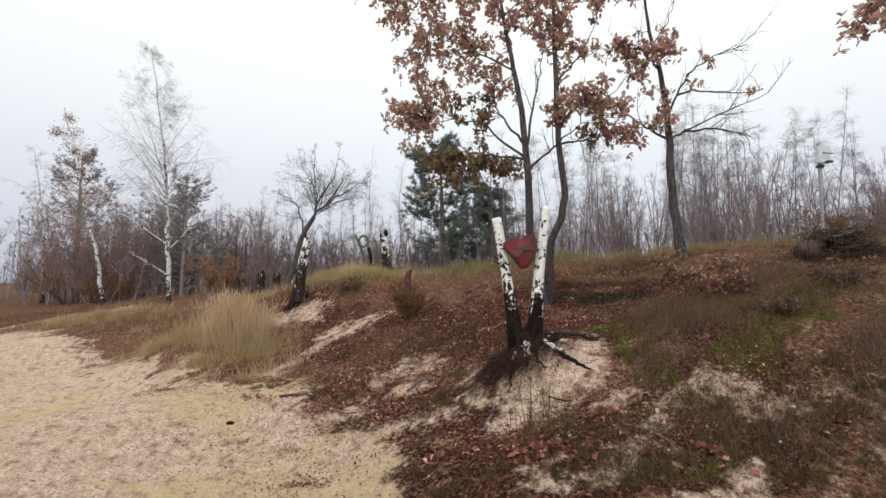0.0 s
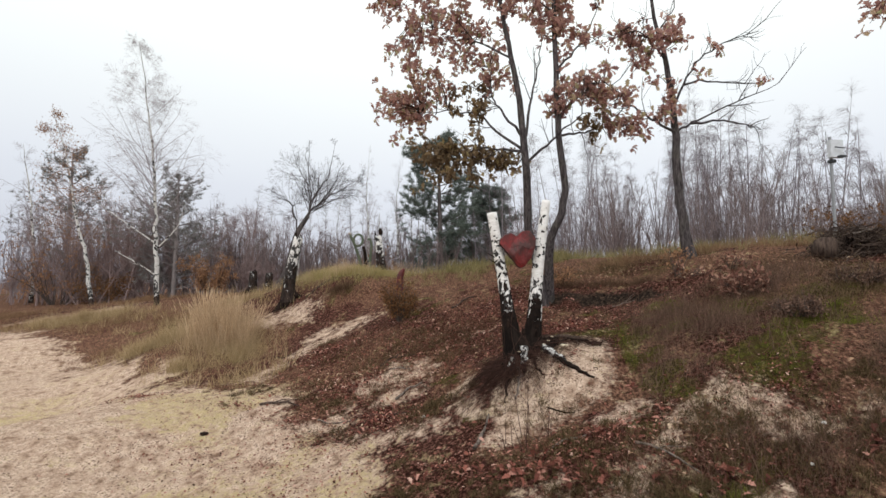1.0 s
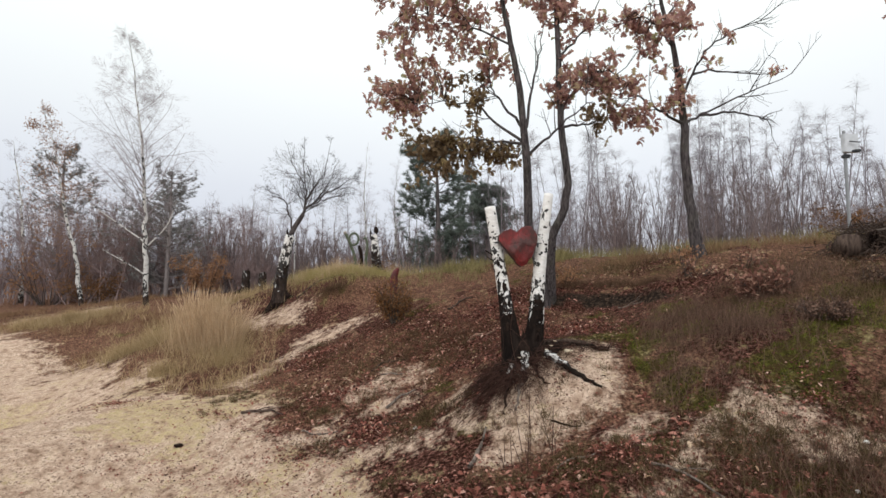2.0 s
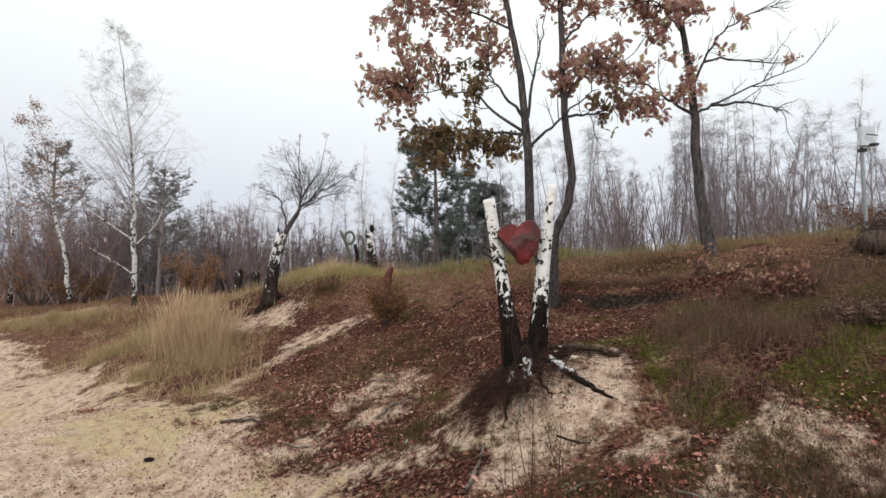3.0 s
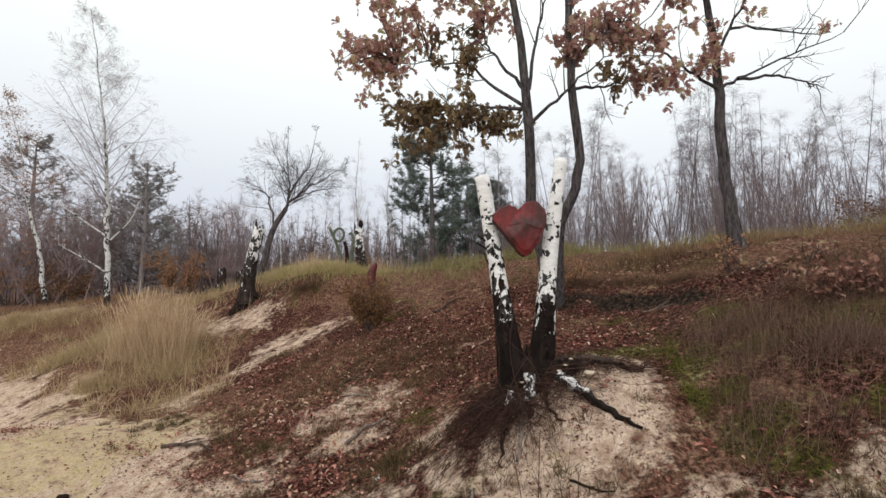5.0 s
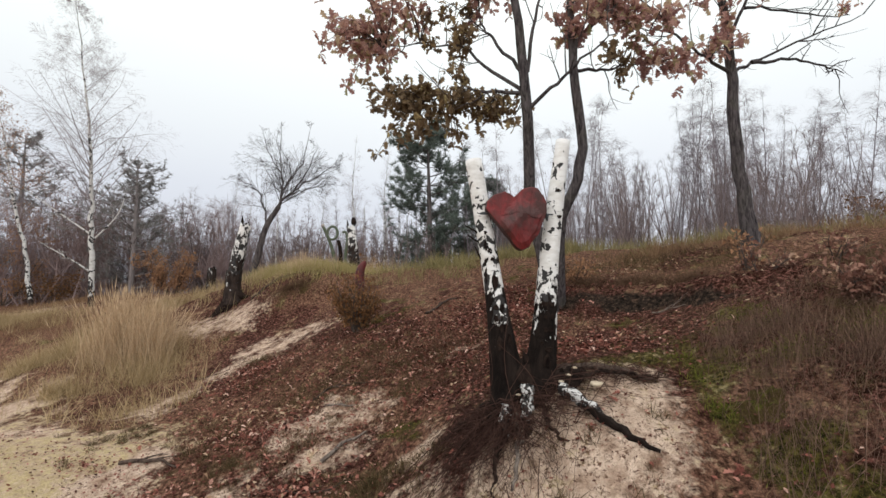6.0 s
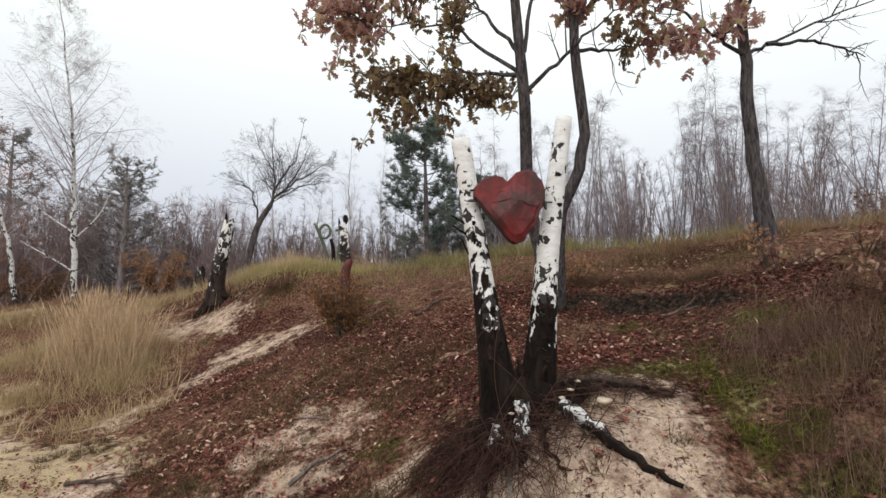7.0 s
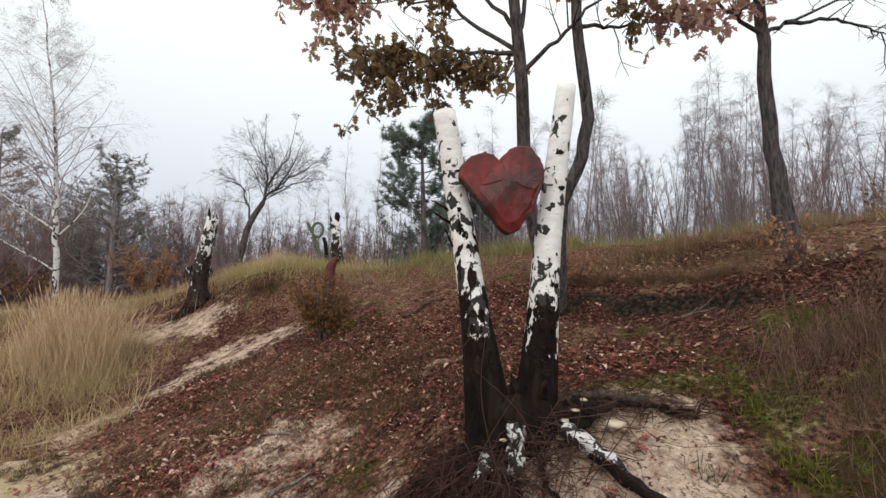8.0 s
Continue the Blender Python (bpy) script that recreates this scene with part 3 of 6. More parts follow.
def cover(x, y):
    """Sand, moss, dry turf, grassy film on sand."""
    wob = 0.9 * (fbm(x * 0.8, y * 0.8, 21) - 0.5)
    z = height(x, y, False)
    plan = x, y
    x, y = (x + 0.9 * (fbm(x * 1.1, y * 1.1, 41) - 0.5) + 0.35 * (fbm(x * 5, y * 5, 43) - 0.5), y + 0.7 * (fbm(x * 1.1, y * 1.1, 45) - 0.5) + 0.3 * (fbm(x * 5, y * 5, 47) - 0.5))
    mottle = fbm(x * 2.1, y * 2.1, 61) - 0.5
    edge = np.interp(x, EDGE_X, EDGE_Y)
    hollow = np.clip((edge + 0.3 + 0.9 * wob + 2.2 * mottle - y) / 1.9 + 0.5, 0, 1) * np.clip((y + 30) / 10, 0, 1)
    sand = np.maximum(np.maximum(hollow, patch(x, y, SAND) * np.where(x > 0.7, 0.92, 0.74)), patch(x, y, THIN_SAND) * 0.70)
    low = np.clip((5.9 - 0.25 * x - y) / 0.8, 0, 1) * np.clip((x - 0.2) / 0.8, 0, 1) * np.clip((7 - x) / 2, 0, 1)
    rim = np.exp(-(((y - edge) - 0.4) / 0.6) ** 2) * (x < 0.8) * (x > -4)
    sand = np.maximum(sand, np.clip(0.18 + 3.6 * mottle, 0, 1) * np.maximum(low * 0.9, rim * 0.9))
    moss = np.maximum(0.85 * patch(x, y, MOSS), 0.44 * patch(x, y, OLIVE))
    turf = patch(x, y, TURF)
    away = np.clip((np.hypot(x, y - 8) - 16) / 8, 0, 1)
    turf = np.maximum(turf, away * 0.75)
    turf = np.maximum(turf, np.clip(0.5 + 3.2 * (fbm(x * 1.2 + 7, y * 1.2, 71) - 0.5), 0, 1) * 0.8)
    moss = np.maximum(moss, np.clip(0.05 + 3.0 * (fbm(x * 1.7 + 3, y * 1.7, 75) - 0.5), 0, 1) * 0.7 * (z > 0.5))
    sand = sand * (1 - 0.5 * patch(x, y, TUFTY)) * (1 - 0.9 * patch(*plan, HEATH))
    bare = patch(x, y, BARE_SHADE)
    turf, moss = turf * (1 - bare), moss * (1 - bare)
    film = np.clip(hollow * np.clip((4.5 * (fbm(x * 0.8 + 3, y * 1.1, 31, 4) - 0.38)), 0, 1) * np.clip((0.2 - x) / 1.5, 0, 1) * np.clip((11.5 - y) / 3, 0, 1) * 1.15, 0, 1)
    return sand, moss, turf, film


def stretch_axis(lo, hi, step, far, growth=1.16):
    mids = list(np.arange(lo, hi, step))
    left, right, d = [lo], [mids[-1]], step
    while abs(left[-1]) < far:
        d *= growth
        left.append(left[-1] - d)
    d = step
    while abs(right[-1]) < far:
        d *= growth
        right.append(right[-1] + d)
    return np.array(left[:0:-1] + mids + right[1:])


gx, gy = stretch_axis(-6.5, 5.6, 0.05, 2500), stretch_axis(2.9, 12.5, 0.05, 2500)
GX, GY = np.meshgrid(gx, gy)
GZ = height(GX, GY)
nx, ny = len(gx), len(gy)
gi = np.arange(ny - 1)[:, None] * nx + np.arange(nx - 1)[None]
ground_geo = Geo().add(np.stack([GX, GY, GZ], -1).reshape(-1, 3), np.stack([gi, gi + 1, gi + nx + 1, gi + nx], -1).reshape(-1, 4))
ground = lone("ground", ground_geo, GROUND, (0, 0, 0), "sandy heath bank with leaf litter, moss and pale bare sand", "ground", kind="structure")
layer = ground.data.color_attributes.new("cover", "FLOAT_COLOR", "POINT")
layer.data.foreach_set("color", np.stack(cover(GX, GY), -1).reshape(-1).astype(np.float32))

# Where the soil colour carries the shade under the turf edges.
earth = ground.data.attributes.new("earth", "FLOAT", "POINT")
earth.data.foreach_set("value", (patch(GX, GY, BARE_SHADE) * 0.95).reshape(-1).astype(np.float32))


# ---- trees ----
def unit(v):
    return v / (np.linalg.norm(v) + 1e-9)


def shoot(rng, start, direction, length, bend, lift, n=5):
    """A wavering line from start; lift pulls it up (or down) towards its end."""
    pts, d = [start], unit(direction)
    for _ in range(n - 1):
        d = unit(d + rng.normal(0, bend, 3) + np.array([0, 0, lift]) / n)
        pts.append(pts[-1] + d * length / (n - 1))
    return np.array(pts)


def side_shoots(rng, path, count, angle, t0=0.2, t1=1.0):
    """Start points and directions of branches along a path."""
    made = []
    for t in np.sort(t0 + (t1 - t0) * rng.uniform(0, 1, count) ** 1.25):
        f = t * (len(path) - 1)
        i = min(int(f), len(path) - 2)
        p = path[i] + (f - i) * (path[i + 1] - path[i])
        tan = unit(path[i + 1] - path[i])
        side = unit(np.cross(tan, rng.normal(0, 1, 3)))
        a = angle * rng.uniform(0.75, 1.25)
        made.append((t, p, unit(tan * math.cos(a) + side * math.sin(a))))
    return made


def bare_crown(rng, geo, trunk, radius, spec, lift=0.4, thin=0.004, ends=None, start=0.30, droop=None):
    """Branches on branches: spec is a list of (count, angle, length, sides) from limbs to twigs."""
    parents = [(trunk, radius, 1.0)]
    for level, (count, angle, length, sides) in enumerate(spec):
        children = []
        for path, r, scale in parents:
            for t, p, d in side_shoots(rng, path, count if level == 0 else max(1, int(rng.poisson(count))), angle, start if level == 0 else 0.12):
                taper = (1.1 - 0.95 * t) if level == 0 else (1.1 - 0.6 * t)
                ln = length * taper * rng.uniform(0.5, 1.35) * scale ** 0.8
                line = shoot(rng, p, d, ln, 0.13, lift if level == 0 else lift * (0.5 - level) if droop is None else -droop * level, 5 if level == 0 else 4)
                rr = max(r * (1.05 - t) * 0.34, thin)
                geo[min(level, len(geo) - 1)].add(*(tube(line, (rr, max(rr * 0.4, thin * 0.6)), sides) if sides > 2 else ribbon(line[1:], thin * 1.3, rng)))
                children.append((line, rr, min(ln / length, 1.2)))
                if ends is not None and level == len(spec) - 1:
                    ends.append((line[-1], unit(line[-1] - line[-2])))
        parents = children
    return parents


def leaves_round(rng, geo, points, per, spread, size, droop=0.9):
    """Lobed leaves in rosettes, each springing from one bud."""
    pts = np.asarray(points) + rng.normal(0, spread, (len(points), 3))
    pts = np.repeat(pts, per, 0)
    n = len(pts)
    scatter(geo, LEAF_V, LEAF_F, pts + rng.normal(0, 0.012, (n, 3)), turns(rng, n, droop), rng.uniform(0.6, 1.3, n) * size)


def oak(seed, trunk, radii, limbs, clusters, label, leaf=0.125, twigs=4):
    """An oak: trunk, limbs along given lines, and leafy clusters (x, y, z, spread, twigs, olive) fed from the nearest limb."""
    rng = np.random.default_rng(seed)
    base = np.array([trunk[0][0], trunk[0][1], float(height(trunk[0][0], trunk[0][1])) - 0.06])
    tree = thing("oak_tree", base, label, "tree")
    line = curve([base, *trunk[1:]], 26)
    line[3:-1] += rng.normal(0, 0.008, (len(line) - 4, 3))
    flare = np.interp(np.linspace(0, 1, 26), np.linspace(0, 1, len(radii)), radii)
    flare[:3] *= np.array([1.35, 1.15, 1.04])
    part("trunk", Geo().add(*tube(line, flare, 14, 0.05, rng)), OAK_BARK, tree)
    twig, leaf_geo, olive_geo, nodes = Geo(), Geo(), Geo(), [line[10:]]
    for points in limbs:
        p = curve(points, 14)
        p[2:] += rng.normal(0, 0.015, (12, 3))
        f = np.clip((p[0][2] - base[2]) / (trunk[-1][2] - base[2]), 0, 1)
        r = 0.42 * float(np.interp(f, np.linspace(0, 1, len(radii)), radii))
        limb = Geo().add(*tube(p, (r, r * 0.72, r * 0.5, r * 0.22), 7, 0.04, rng))
        for t, s, d in side_shoots(rng, p, twigs, 0.8, 0.25):
            shoot_line = shoot(rng, s, d, rng.uniform(0.3, 0.9), 0.18, 0.5, 5)
            limb.add(*tube(shoot_line, (r * 0.35, 0.003), 4))
            for _, s2, d2 in side_shoots(rng, shoot_line, 3, 0.7):
                limb.add(*tube(shoot(rng, s2, d2, rng.uniform(0.12, 0.4), 0.2, 0.3, 4), (0.004, 0.002), 3))
        part("limb", limb, OAK_BARK, tree)
        nodes.append(p[4:])
    nodes = np.concatenate(nodes)
    for x, y, z, spread, count, olive in clusters:
        c = np.array([x, y, z])
        for _ in range(int(count * 1.35)):
            tip = c + rng.normal(0, 1, 3) * spread * np.array([0.62, 0.5, 0.6])
            near = nodes[np.argsort(np.linalg.norm(nodes - tip, axis=1) + rng.uniform(0, 0.15, len(nodes)))[0]]
            bow = (near + tip) / 2 + np.array([0, 0, 0.10 * np.linalg.norm(tip - near)]) + rng.normal(0, 0.04, 3)
            line2 = curve([near, bow, tip], 7)
            twig.add(*tube(line2, (0.009, 0.003), 4))
            leaves_round(rng, olive_geo if olive else leaf_geo, line2[[3, 4, 5, 6, 6]], 4, 0.065, leaf)
    part("twig_spray", twig, OAK_TWIG, tree, kind="stuff")
    if leaf_geo.count:
        part("foliage", leaf_geo, OAK_LEAF, tree, "russet and brown oak leaves", False, "stuff")
    if olive_geo.count:
        part("foliage", olive_geo, OLIVE_LEAF, tree, "olive-brown oak leaves in dense bunches", False, "stuff")
    return tree


oak(11, [(2.0, 9.1, 1.9), (1.86, 8.95, 2.4), (1.68, 8.8, 3.1), (1.6, 8.5, 4.18), (1.5, 8.45, 5.14), (1.35, 8.4, 6.0), (1.2, 8.4, 6.77), (1.04, 8.4, 7.78), (0.89, 8.4, 9.05)],
    (0.088, 0.08, 0.074, 0.066, 0.056, 0.045, 0.036, 0.026, 0.012),
    [[(1.56, 8.5, 4.4), (1.17, 8.65, 4.75), (0.83, 8.9, 5.18), (0.46, 9.1, 5.33), (-0.24, 9.2, 5.34)],
     [(1.55, 8.5, 4.38), (0.96, 8.7, 4.48), (0.3, 8.9, 4.42)],
     [(1.57, 8.5, 4.6), (1.23, 8.7, 5.16), (1.07, 8.85, 5.5), (1.0, 9.0, 6.15)],
     [(1.33, 8.4, 6.05), (0.69, 8.8, 6.6), (0.31, 9.1, 6.95), (-0.48, 9.2, 7.13)],
     [(1.6, 8.5, 4.17), (1.97, 8.35, 4.48), (2.23, 8.2, 4.72), (2.6, 8.1, 4.95)],
     [(1.6, 8.48, 4.65), (1.73, 8.55, 5.45), (1.86, 8.65, 5.95), (1.96, 8.75, 6.6)],
     [(1.1, 8.4, 7.4), (0.62, 8.53, 7.99), (-0.1, 8.7, 7.9), (-0.95, 8.8, 7.5)],
     [(1.15, 8.4, 7.1), (1.66, 8.8, 7.9), (2.08, 9.1, 8.85)]],
    [(-1.07, 8.90, 7.47, 0.46, 9, 0), (-0.34, 9.00, 7.59, 0.55, 13, 0), (0.41, 8.80, 7.35, 0.52, 12, 0), (1.12, 8.60, 7.37, 0.48, 11, 0), (1.65, 8.50, 7.17, 0.40, 9, 0), (-0.45, 9.00, 6.87, 0.50, 11, 0),
     (0.24, 8.90, 6.72, 0.44, 9, 0), (0.88, 8.80, 6.76, 0.39, 7, 0), (-0.96, 8.90, 8.19, 0.55, 8, 0), (-0.05, 8.90, 8.37, 0.66, 10, 0), (0.96, 8.60, 8.15, 0.64, 10, 0), (-0.57, 9.20, 6.25, 0.45, 10, 0),
     (0.07, 9.10, 6.09, 0.40, 8, 0), (0.73, 9.00, 6.07, 0.38, 6, 0), (1.14, 8.80, 5.93, 0.20, 3, 0), (-0.84, 9.20, 5.53, 0.39, 8, 0), (-0.31, 9.20, 5.63, 0.41, 8, 0), (-0.91, 9.20, 5.09, 0.27, 5, 0),
     (-0.42, 9.20, 5.20, 0.32, 6, 0), (0.66, 9.00, 5.40, 0.35, 10, 1), (-0.16, 8.90, 4.45, 0.33, 10, 1), (0.42, 8.90, 4.41, 0.42, 12, 1), (0.09, 8.90, 4.07, 0.33, 8, 1), (0.86, 8.80, 4.34, 0.24, 6, 1),
     (1.26, 8.70, 4.14, 0.21, 6, 1)],
    "slender oak with russet leaves and grey-brown bark")
oak(12, [(2.12, 9.2, 1.9), (2.06, 8.75, 2.78), (2.22, 8.6, 3.23), (2.28, 8.5, 3.75), (2.19, 8.45, 4.49), (2.14, 8.4, 5.23), (2.12, 8.4, 6.0), (2.11, 8.4, 6.77), (2.1, 8.4, 7.44), (2.05, 8.4, 8.81)],
    (0.085, 0.07, 0.068, 0.062, 0.056, 0.052, 0.045, 0.038, 0.028, 0.012),
    [[(2.2, 8.45, 4.65), (2.75, 8.7, 4.82), (3.4, 8.9, 5.0)],
     [(2.17, 8.45, 4.99), (2.54, 8.45, 5.36), (2.97, 8.5, 5.65), (3.45, 8.5, 5.32)],
     [(2.12, 8.4, 5.8), (2.52, 8.5, 6.28), (2.86, 8.6, 6.8), (3.1, 8.7, 7.5)],
     [(2.1, 8.4, 6.9), (1.65, 8.3, 7.2), (1.35, 8.2, 7.7)]],
    [(2.17, 8.40, 7.11, 0.37, 9, 0), (2.35, 8.40, 6.60, 0.31, 7, 0), (2.02, 8.40, 6.53, 0.27, 5, 0), (2.31, 8.40, 6.19, 0.21, 3, 0), (2.93, 8.50, 7.30, 0.34, 6, 0), (2.80, 8.50, 6.40, 0.25, 5, 0),
     (2.31, 8.45, 5.45, 0.31, 8, 0), (2.77, 8.50, 5.51, 0.36, 9, 0), (3.27, 8.50, 5.40, 0.31, 7, 0), (2.98, 8.50, 5.18, 0.27, 5, 0), (2.82, 8.60, 4.88, 0.25, 4, 1), (3.44, 8.60, 4.91, 0.25, 5, 0),
     (3.65, 8.60, 4.80, 0.19, 4, 0), (2.08, 8.40, 5.20, 0.17, 3, 0), (2.18, 8.40, 7.84, 0.52, 8, 0), (2.98, 8.50, 8.03, 0.47, 7, 0)],
    "crooked oak stem with russet leaves, close beside another")
oak(13, [(4.72, 9.00, 2.58), (4.59, 9.00, 3.29), (4.53, 9.00, 4.19), (4.53, 9.00, 4.87), (4.48, 9.00, 5.63), (4.37, 9.00, 6.40), (4.21, 9.00, 7.11), (4.12, 9.00, 7.83), (3.93, 9.00, 9.05)],
    (0.10, 0.084, 0.074, 0.066, 0.056, 0.043, 0.033, 0.025, 0.012),
    [[(4.53, 9.00, 4.90), (4.09, 8.87, 5.06), (3.60, 8.73, 5.30), (3.11, 8.60, 5.31)],
     [(4.53, 9.00, 4.90), (4.97, 9.17, 5.16), (5.85, 9.33, 5.58), (6.93, 9.50, 6.08)],
     [(4.50, 9.00, 5.34), (4.72, 8.83, 5.97), (5.03, 8.67, 6.32), (5.82, 8.50, 6.62)],
     [(4.38, 9.00, 6.34), (3.89, 8.70, 6.59), (3.39, 8.40, 6.66)],
     [(4.26, 9.00, 6.87), (4.67, 9.20, 7.46), (5.04, 9.40, 8.34)],
     [(4.89, 9.10, 5.11), (5.60, 9.15, 5.18), (6.39, 9.30, 5.09)],
     [(4.68, 8.90, 5.78), (5.25, 9.30, 6.06), (6.28, 9.60, 6.12), (7.10, 9.90, 6.31)]],
    [(3.45, 8.70, 6.57, 0.24, 5, 0), (3.91, 8.80, 6.69, 0.33, 8, 0), (4.29, 8.80, 6.72, 0.28, 6, 0), (4.57, 8.90, 6.91, 0.18, 3, 0), (3.81, 8.80, 6.05, 0.24, 5, 0), (4.13, 8.90, 5.17, 0.24, 5, 0),
     (4.75, 9.00, 6.02, 0.18, 2, 0), (4.45, 8.90, 5.36, 0.18, 2, 0), (3.70, 8.80, 8.06, 0.43, 6, 0), (5.17, 8.90, 6.46, 0.44, 1, 0), (5.89, 9.20, 5.77, 0.45, 1, 0)],
    "half-bare oak with thin spreading branches on the bank", twigs=7)
oak(14, [(7.7, 6.4, 2.3), (7.6, 6.4, 4.0), (7.4, 6.3, 6.0), (7.5, 6.3, 8.5)], (0.15, 0.11, 0.07, 0.02),
    [[(7.45, 6.3, 5.4), (6.7, 6.2, 5.95), (6.0, 6.1, 5.95)], [(7.4, 6.3, 6.4), (7.9, 6.0, 7.2), (8.6, 5.8, 7.6)]],
    [(5.98, 6.1, 5.9, 0.26, 5, 0), (5.8, 6.1, 5.5, 0.22, 4, 0), (8.4, 5.8, 7.6, 0.6, 12, 0)],
    "oak with a leafy branch hanging over the bank")


def birch(seed, points, radius, spec, label, forks=(), lift=0.3, leafy=0):
    rng = np.random.default_rng(seed)
    base = np.array([points[0][0], points[0][1], float(height(points[0][0], points[0][1])) - 0.05])
    tree = thing("birch_tree", base, label, "tree")
    line = curve([base, *points[1:]], 24)
    line[3:] += rng.normal(0, 0.02, (21, 3))
    part("trunk", Geo().add(*tube(line, (radius * 1.15, radius * 0.88, radius * 0.6, radius * 0.3, 0.008), 12, 0.03, rng)), TREE_BIRCH_BARK, tree)
    for fork in forks:
        p = curve(fork, 12)
        limb = Geo().add(*tube(p, (radius * 0.38, radius * 0.25, 0.008), 7))
        bare_crown(rng, [limb], p, radius * 0.3, [(7, 0.6, 0.8, 4), (3, 0.6, 0.35, 3)], lift, 0.005)
        part("limb", limb, TREE_BIRCH_BARK, tree)
    limbs, twigs, ends = Geo(), Geo(), []
    bare_crown(rng, [limbs, twigs], line[6:], radius * 0.7, spec, lift, 0.0024, ends, 0.08, 0.45)
    part("crown", limbs, HAZE_PALE_TWIG, tree, kind="stuff")
    part("twig_spray", twigs, HAZE_PALE_TWIG, tree, kind="stuff")
    if leafy:
        geo, p = Geo(), np.array([e[0] for e in ends])
        p = p[rng.uniform(size=len(p)) < leafy]
        p = np.repeat(p, 3, 0) + rng.normal(0, 0.12, (3 * len(p), 3))
        scatter(geo, SMALL_V, SMALL_F, p, turns(rng, len(p), 1.2), rng.uniform(0.05, 0.09, len(p)))
        part("foliage", geo, ORANGE_LEAF, tree, "few withered leaves", False, "stuff")
    return tree


birch(21, [(-10.4, 17.5, 1.0), (-10.52, 17.5, 3.14), (-10.62, 17.5, 4.88), (-10.84, 17.5, 7.1), (-11.16, 17.5, 9.13), (-11.52, 17.5, 11.3)], 0.08,
      [(74, 0.78, 2.7, 3), (11, 0.65, 1.15, 2), (9, 0.6, 0.7, 2)], "tall bare white-barked birch on the sandy slope",
      [[(-10.54, 17.5, 3.5), (-11.36, 17.3, 4.12), (-12.38, 17.1, 4.88)], [(-10.5, 17.5, 3.3), (-9.84, 17.6, 4.12), (-9.55, 17.6, 4.99)], [(-10.46, 17.5, 2.3), (-10.9, 17.2, 2.7), (-11.7, 17.0, 3.2)]], lift=0.15)
birch(22, [(-16.2, 22, 1.0), (-16.6, 22, 3.15), (-17.28, 22, 5.61), (-17.72, 22, 7.56), (-18.6, 22, 10.6)], 0.085,
      [(30, 0.8, 2.3, 4), (9, 0.7, 1.2, 3), (8, 0.6, 0.7, 2)], "leaning birch with some withered leaves", lift=-0.1, leafy=0.5)
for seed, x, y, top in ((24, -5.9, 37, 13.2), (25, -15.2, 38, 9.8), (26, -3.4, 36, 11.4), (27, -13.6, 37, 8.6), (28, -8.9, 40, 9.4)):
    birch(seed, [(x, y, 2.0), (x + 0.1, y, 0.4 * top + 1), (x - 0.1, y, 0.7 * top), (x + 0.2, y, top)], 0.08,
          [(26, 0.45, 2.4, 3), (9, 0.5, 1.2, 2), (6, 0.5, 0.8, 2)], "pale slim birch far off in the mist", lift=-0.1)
birch(23, [(-22.6, 26, 1.0), (-22.67, 26, 3.99), (-23.05, 26, 6.91), (-23.64, 26, 9.88)], 0.10,
      [(26, 0.8, 2.5, 4), (8, 0.6, 1.2, 3), (7, 0.5, 0.6, 2)], "pale bare birch at the edge of the wood")


def leaning_tree():
    rng = np.random.default_rng(31)
    base = at(-7.8, 22.5, -0.05)
    tree = thing("bare_tree", base, "dark leaning fruit tree with a wide bare crown", "tree")
    line = curve([base, (-7.31, 22.5, 2.79), (-6.93, 22.5, 4.31), (-6.37, 22.5, 5.29)], 16)
    part("trunk", Geo().add(*tube(line, (0.19, 0.145, 0.12, 0.10), 12, 0.05, rng)), FRUIT_BARK, tree)
    limbs = [([(-6.40, 22.5, 5.2), (-6.28, 22.6, 6.1), (-6.43, 22.7, 6.89), (-6.50, 22.8, 9.1)], 0.06),
             ([(-6.42, 22.5, 5.2), (-6.15, 22.4, 5.6), (-5.61, 22.2, 5.95), (-5.01, 22.0, 6.73), (-4.6, 21.9, 7.7)], 0.065),
             ([(-5.65, 22.2, 5.92), (-4.7, 22.0, 6.45), (-3.55, 21.8, 7.05)], 0.04),
             ([(-6.30, 22.6, 5.95), (-5.9, 22.9, 6.8), (-5.54, 23.0, 7.4), (-5.25, 23.1, 9.2)], 0.045),
             ([(-6.90, 22.5, 4.4), (-7.0, 22.4, 5.5), (-7.45, 22.3, 6.05), (-8.15, 22.2, 6.45)], 0.045),
             ([(-6.42, 22.7, 6.8), (-6.9, 22.9, 7.5), (-7.45, 23.0, 9.0)], 0.03),
             ([(-6.0, 22.4, 5.7), (-5.2, 22.8, 6.1), (-4.2, 23.1, 6.4)], 0.035)]
    for points, r in limbs:
        p = curve(points, 12)
        p[1:] += rng.normal(0, 0.035, (11, 3))
        limb = Geo().add(*tube(p, (r, r * 0.6, 0.005), 8, 0.05, rng))
        bare_crown(rng, [limb], p, r, [(16, 0.72, 1.8, 4), (6, 0.65, 0.9, 3), (6, 0.6, 0.6, 2)], 0.25, 0.0038, start=0.08)
        part("limb", limb, FRUIT_BARK, tree)


leaning_tree()


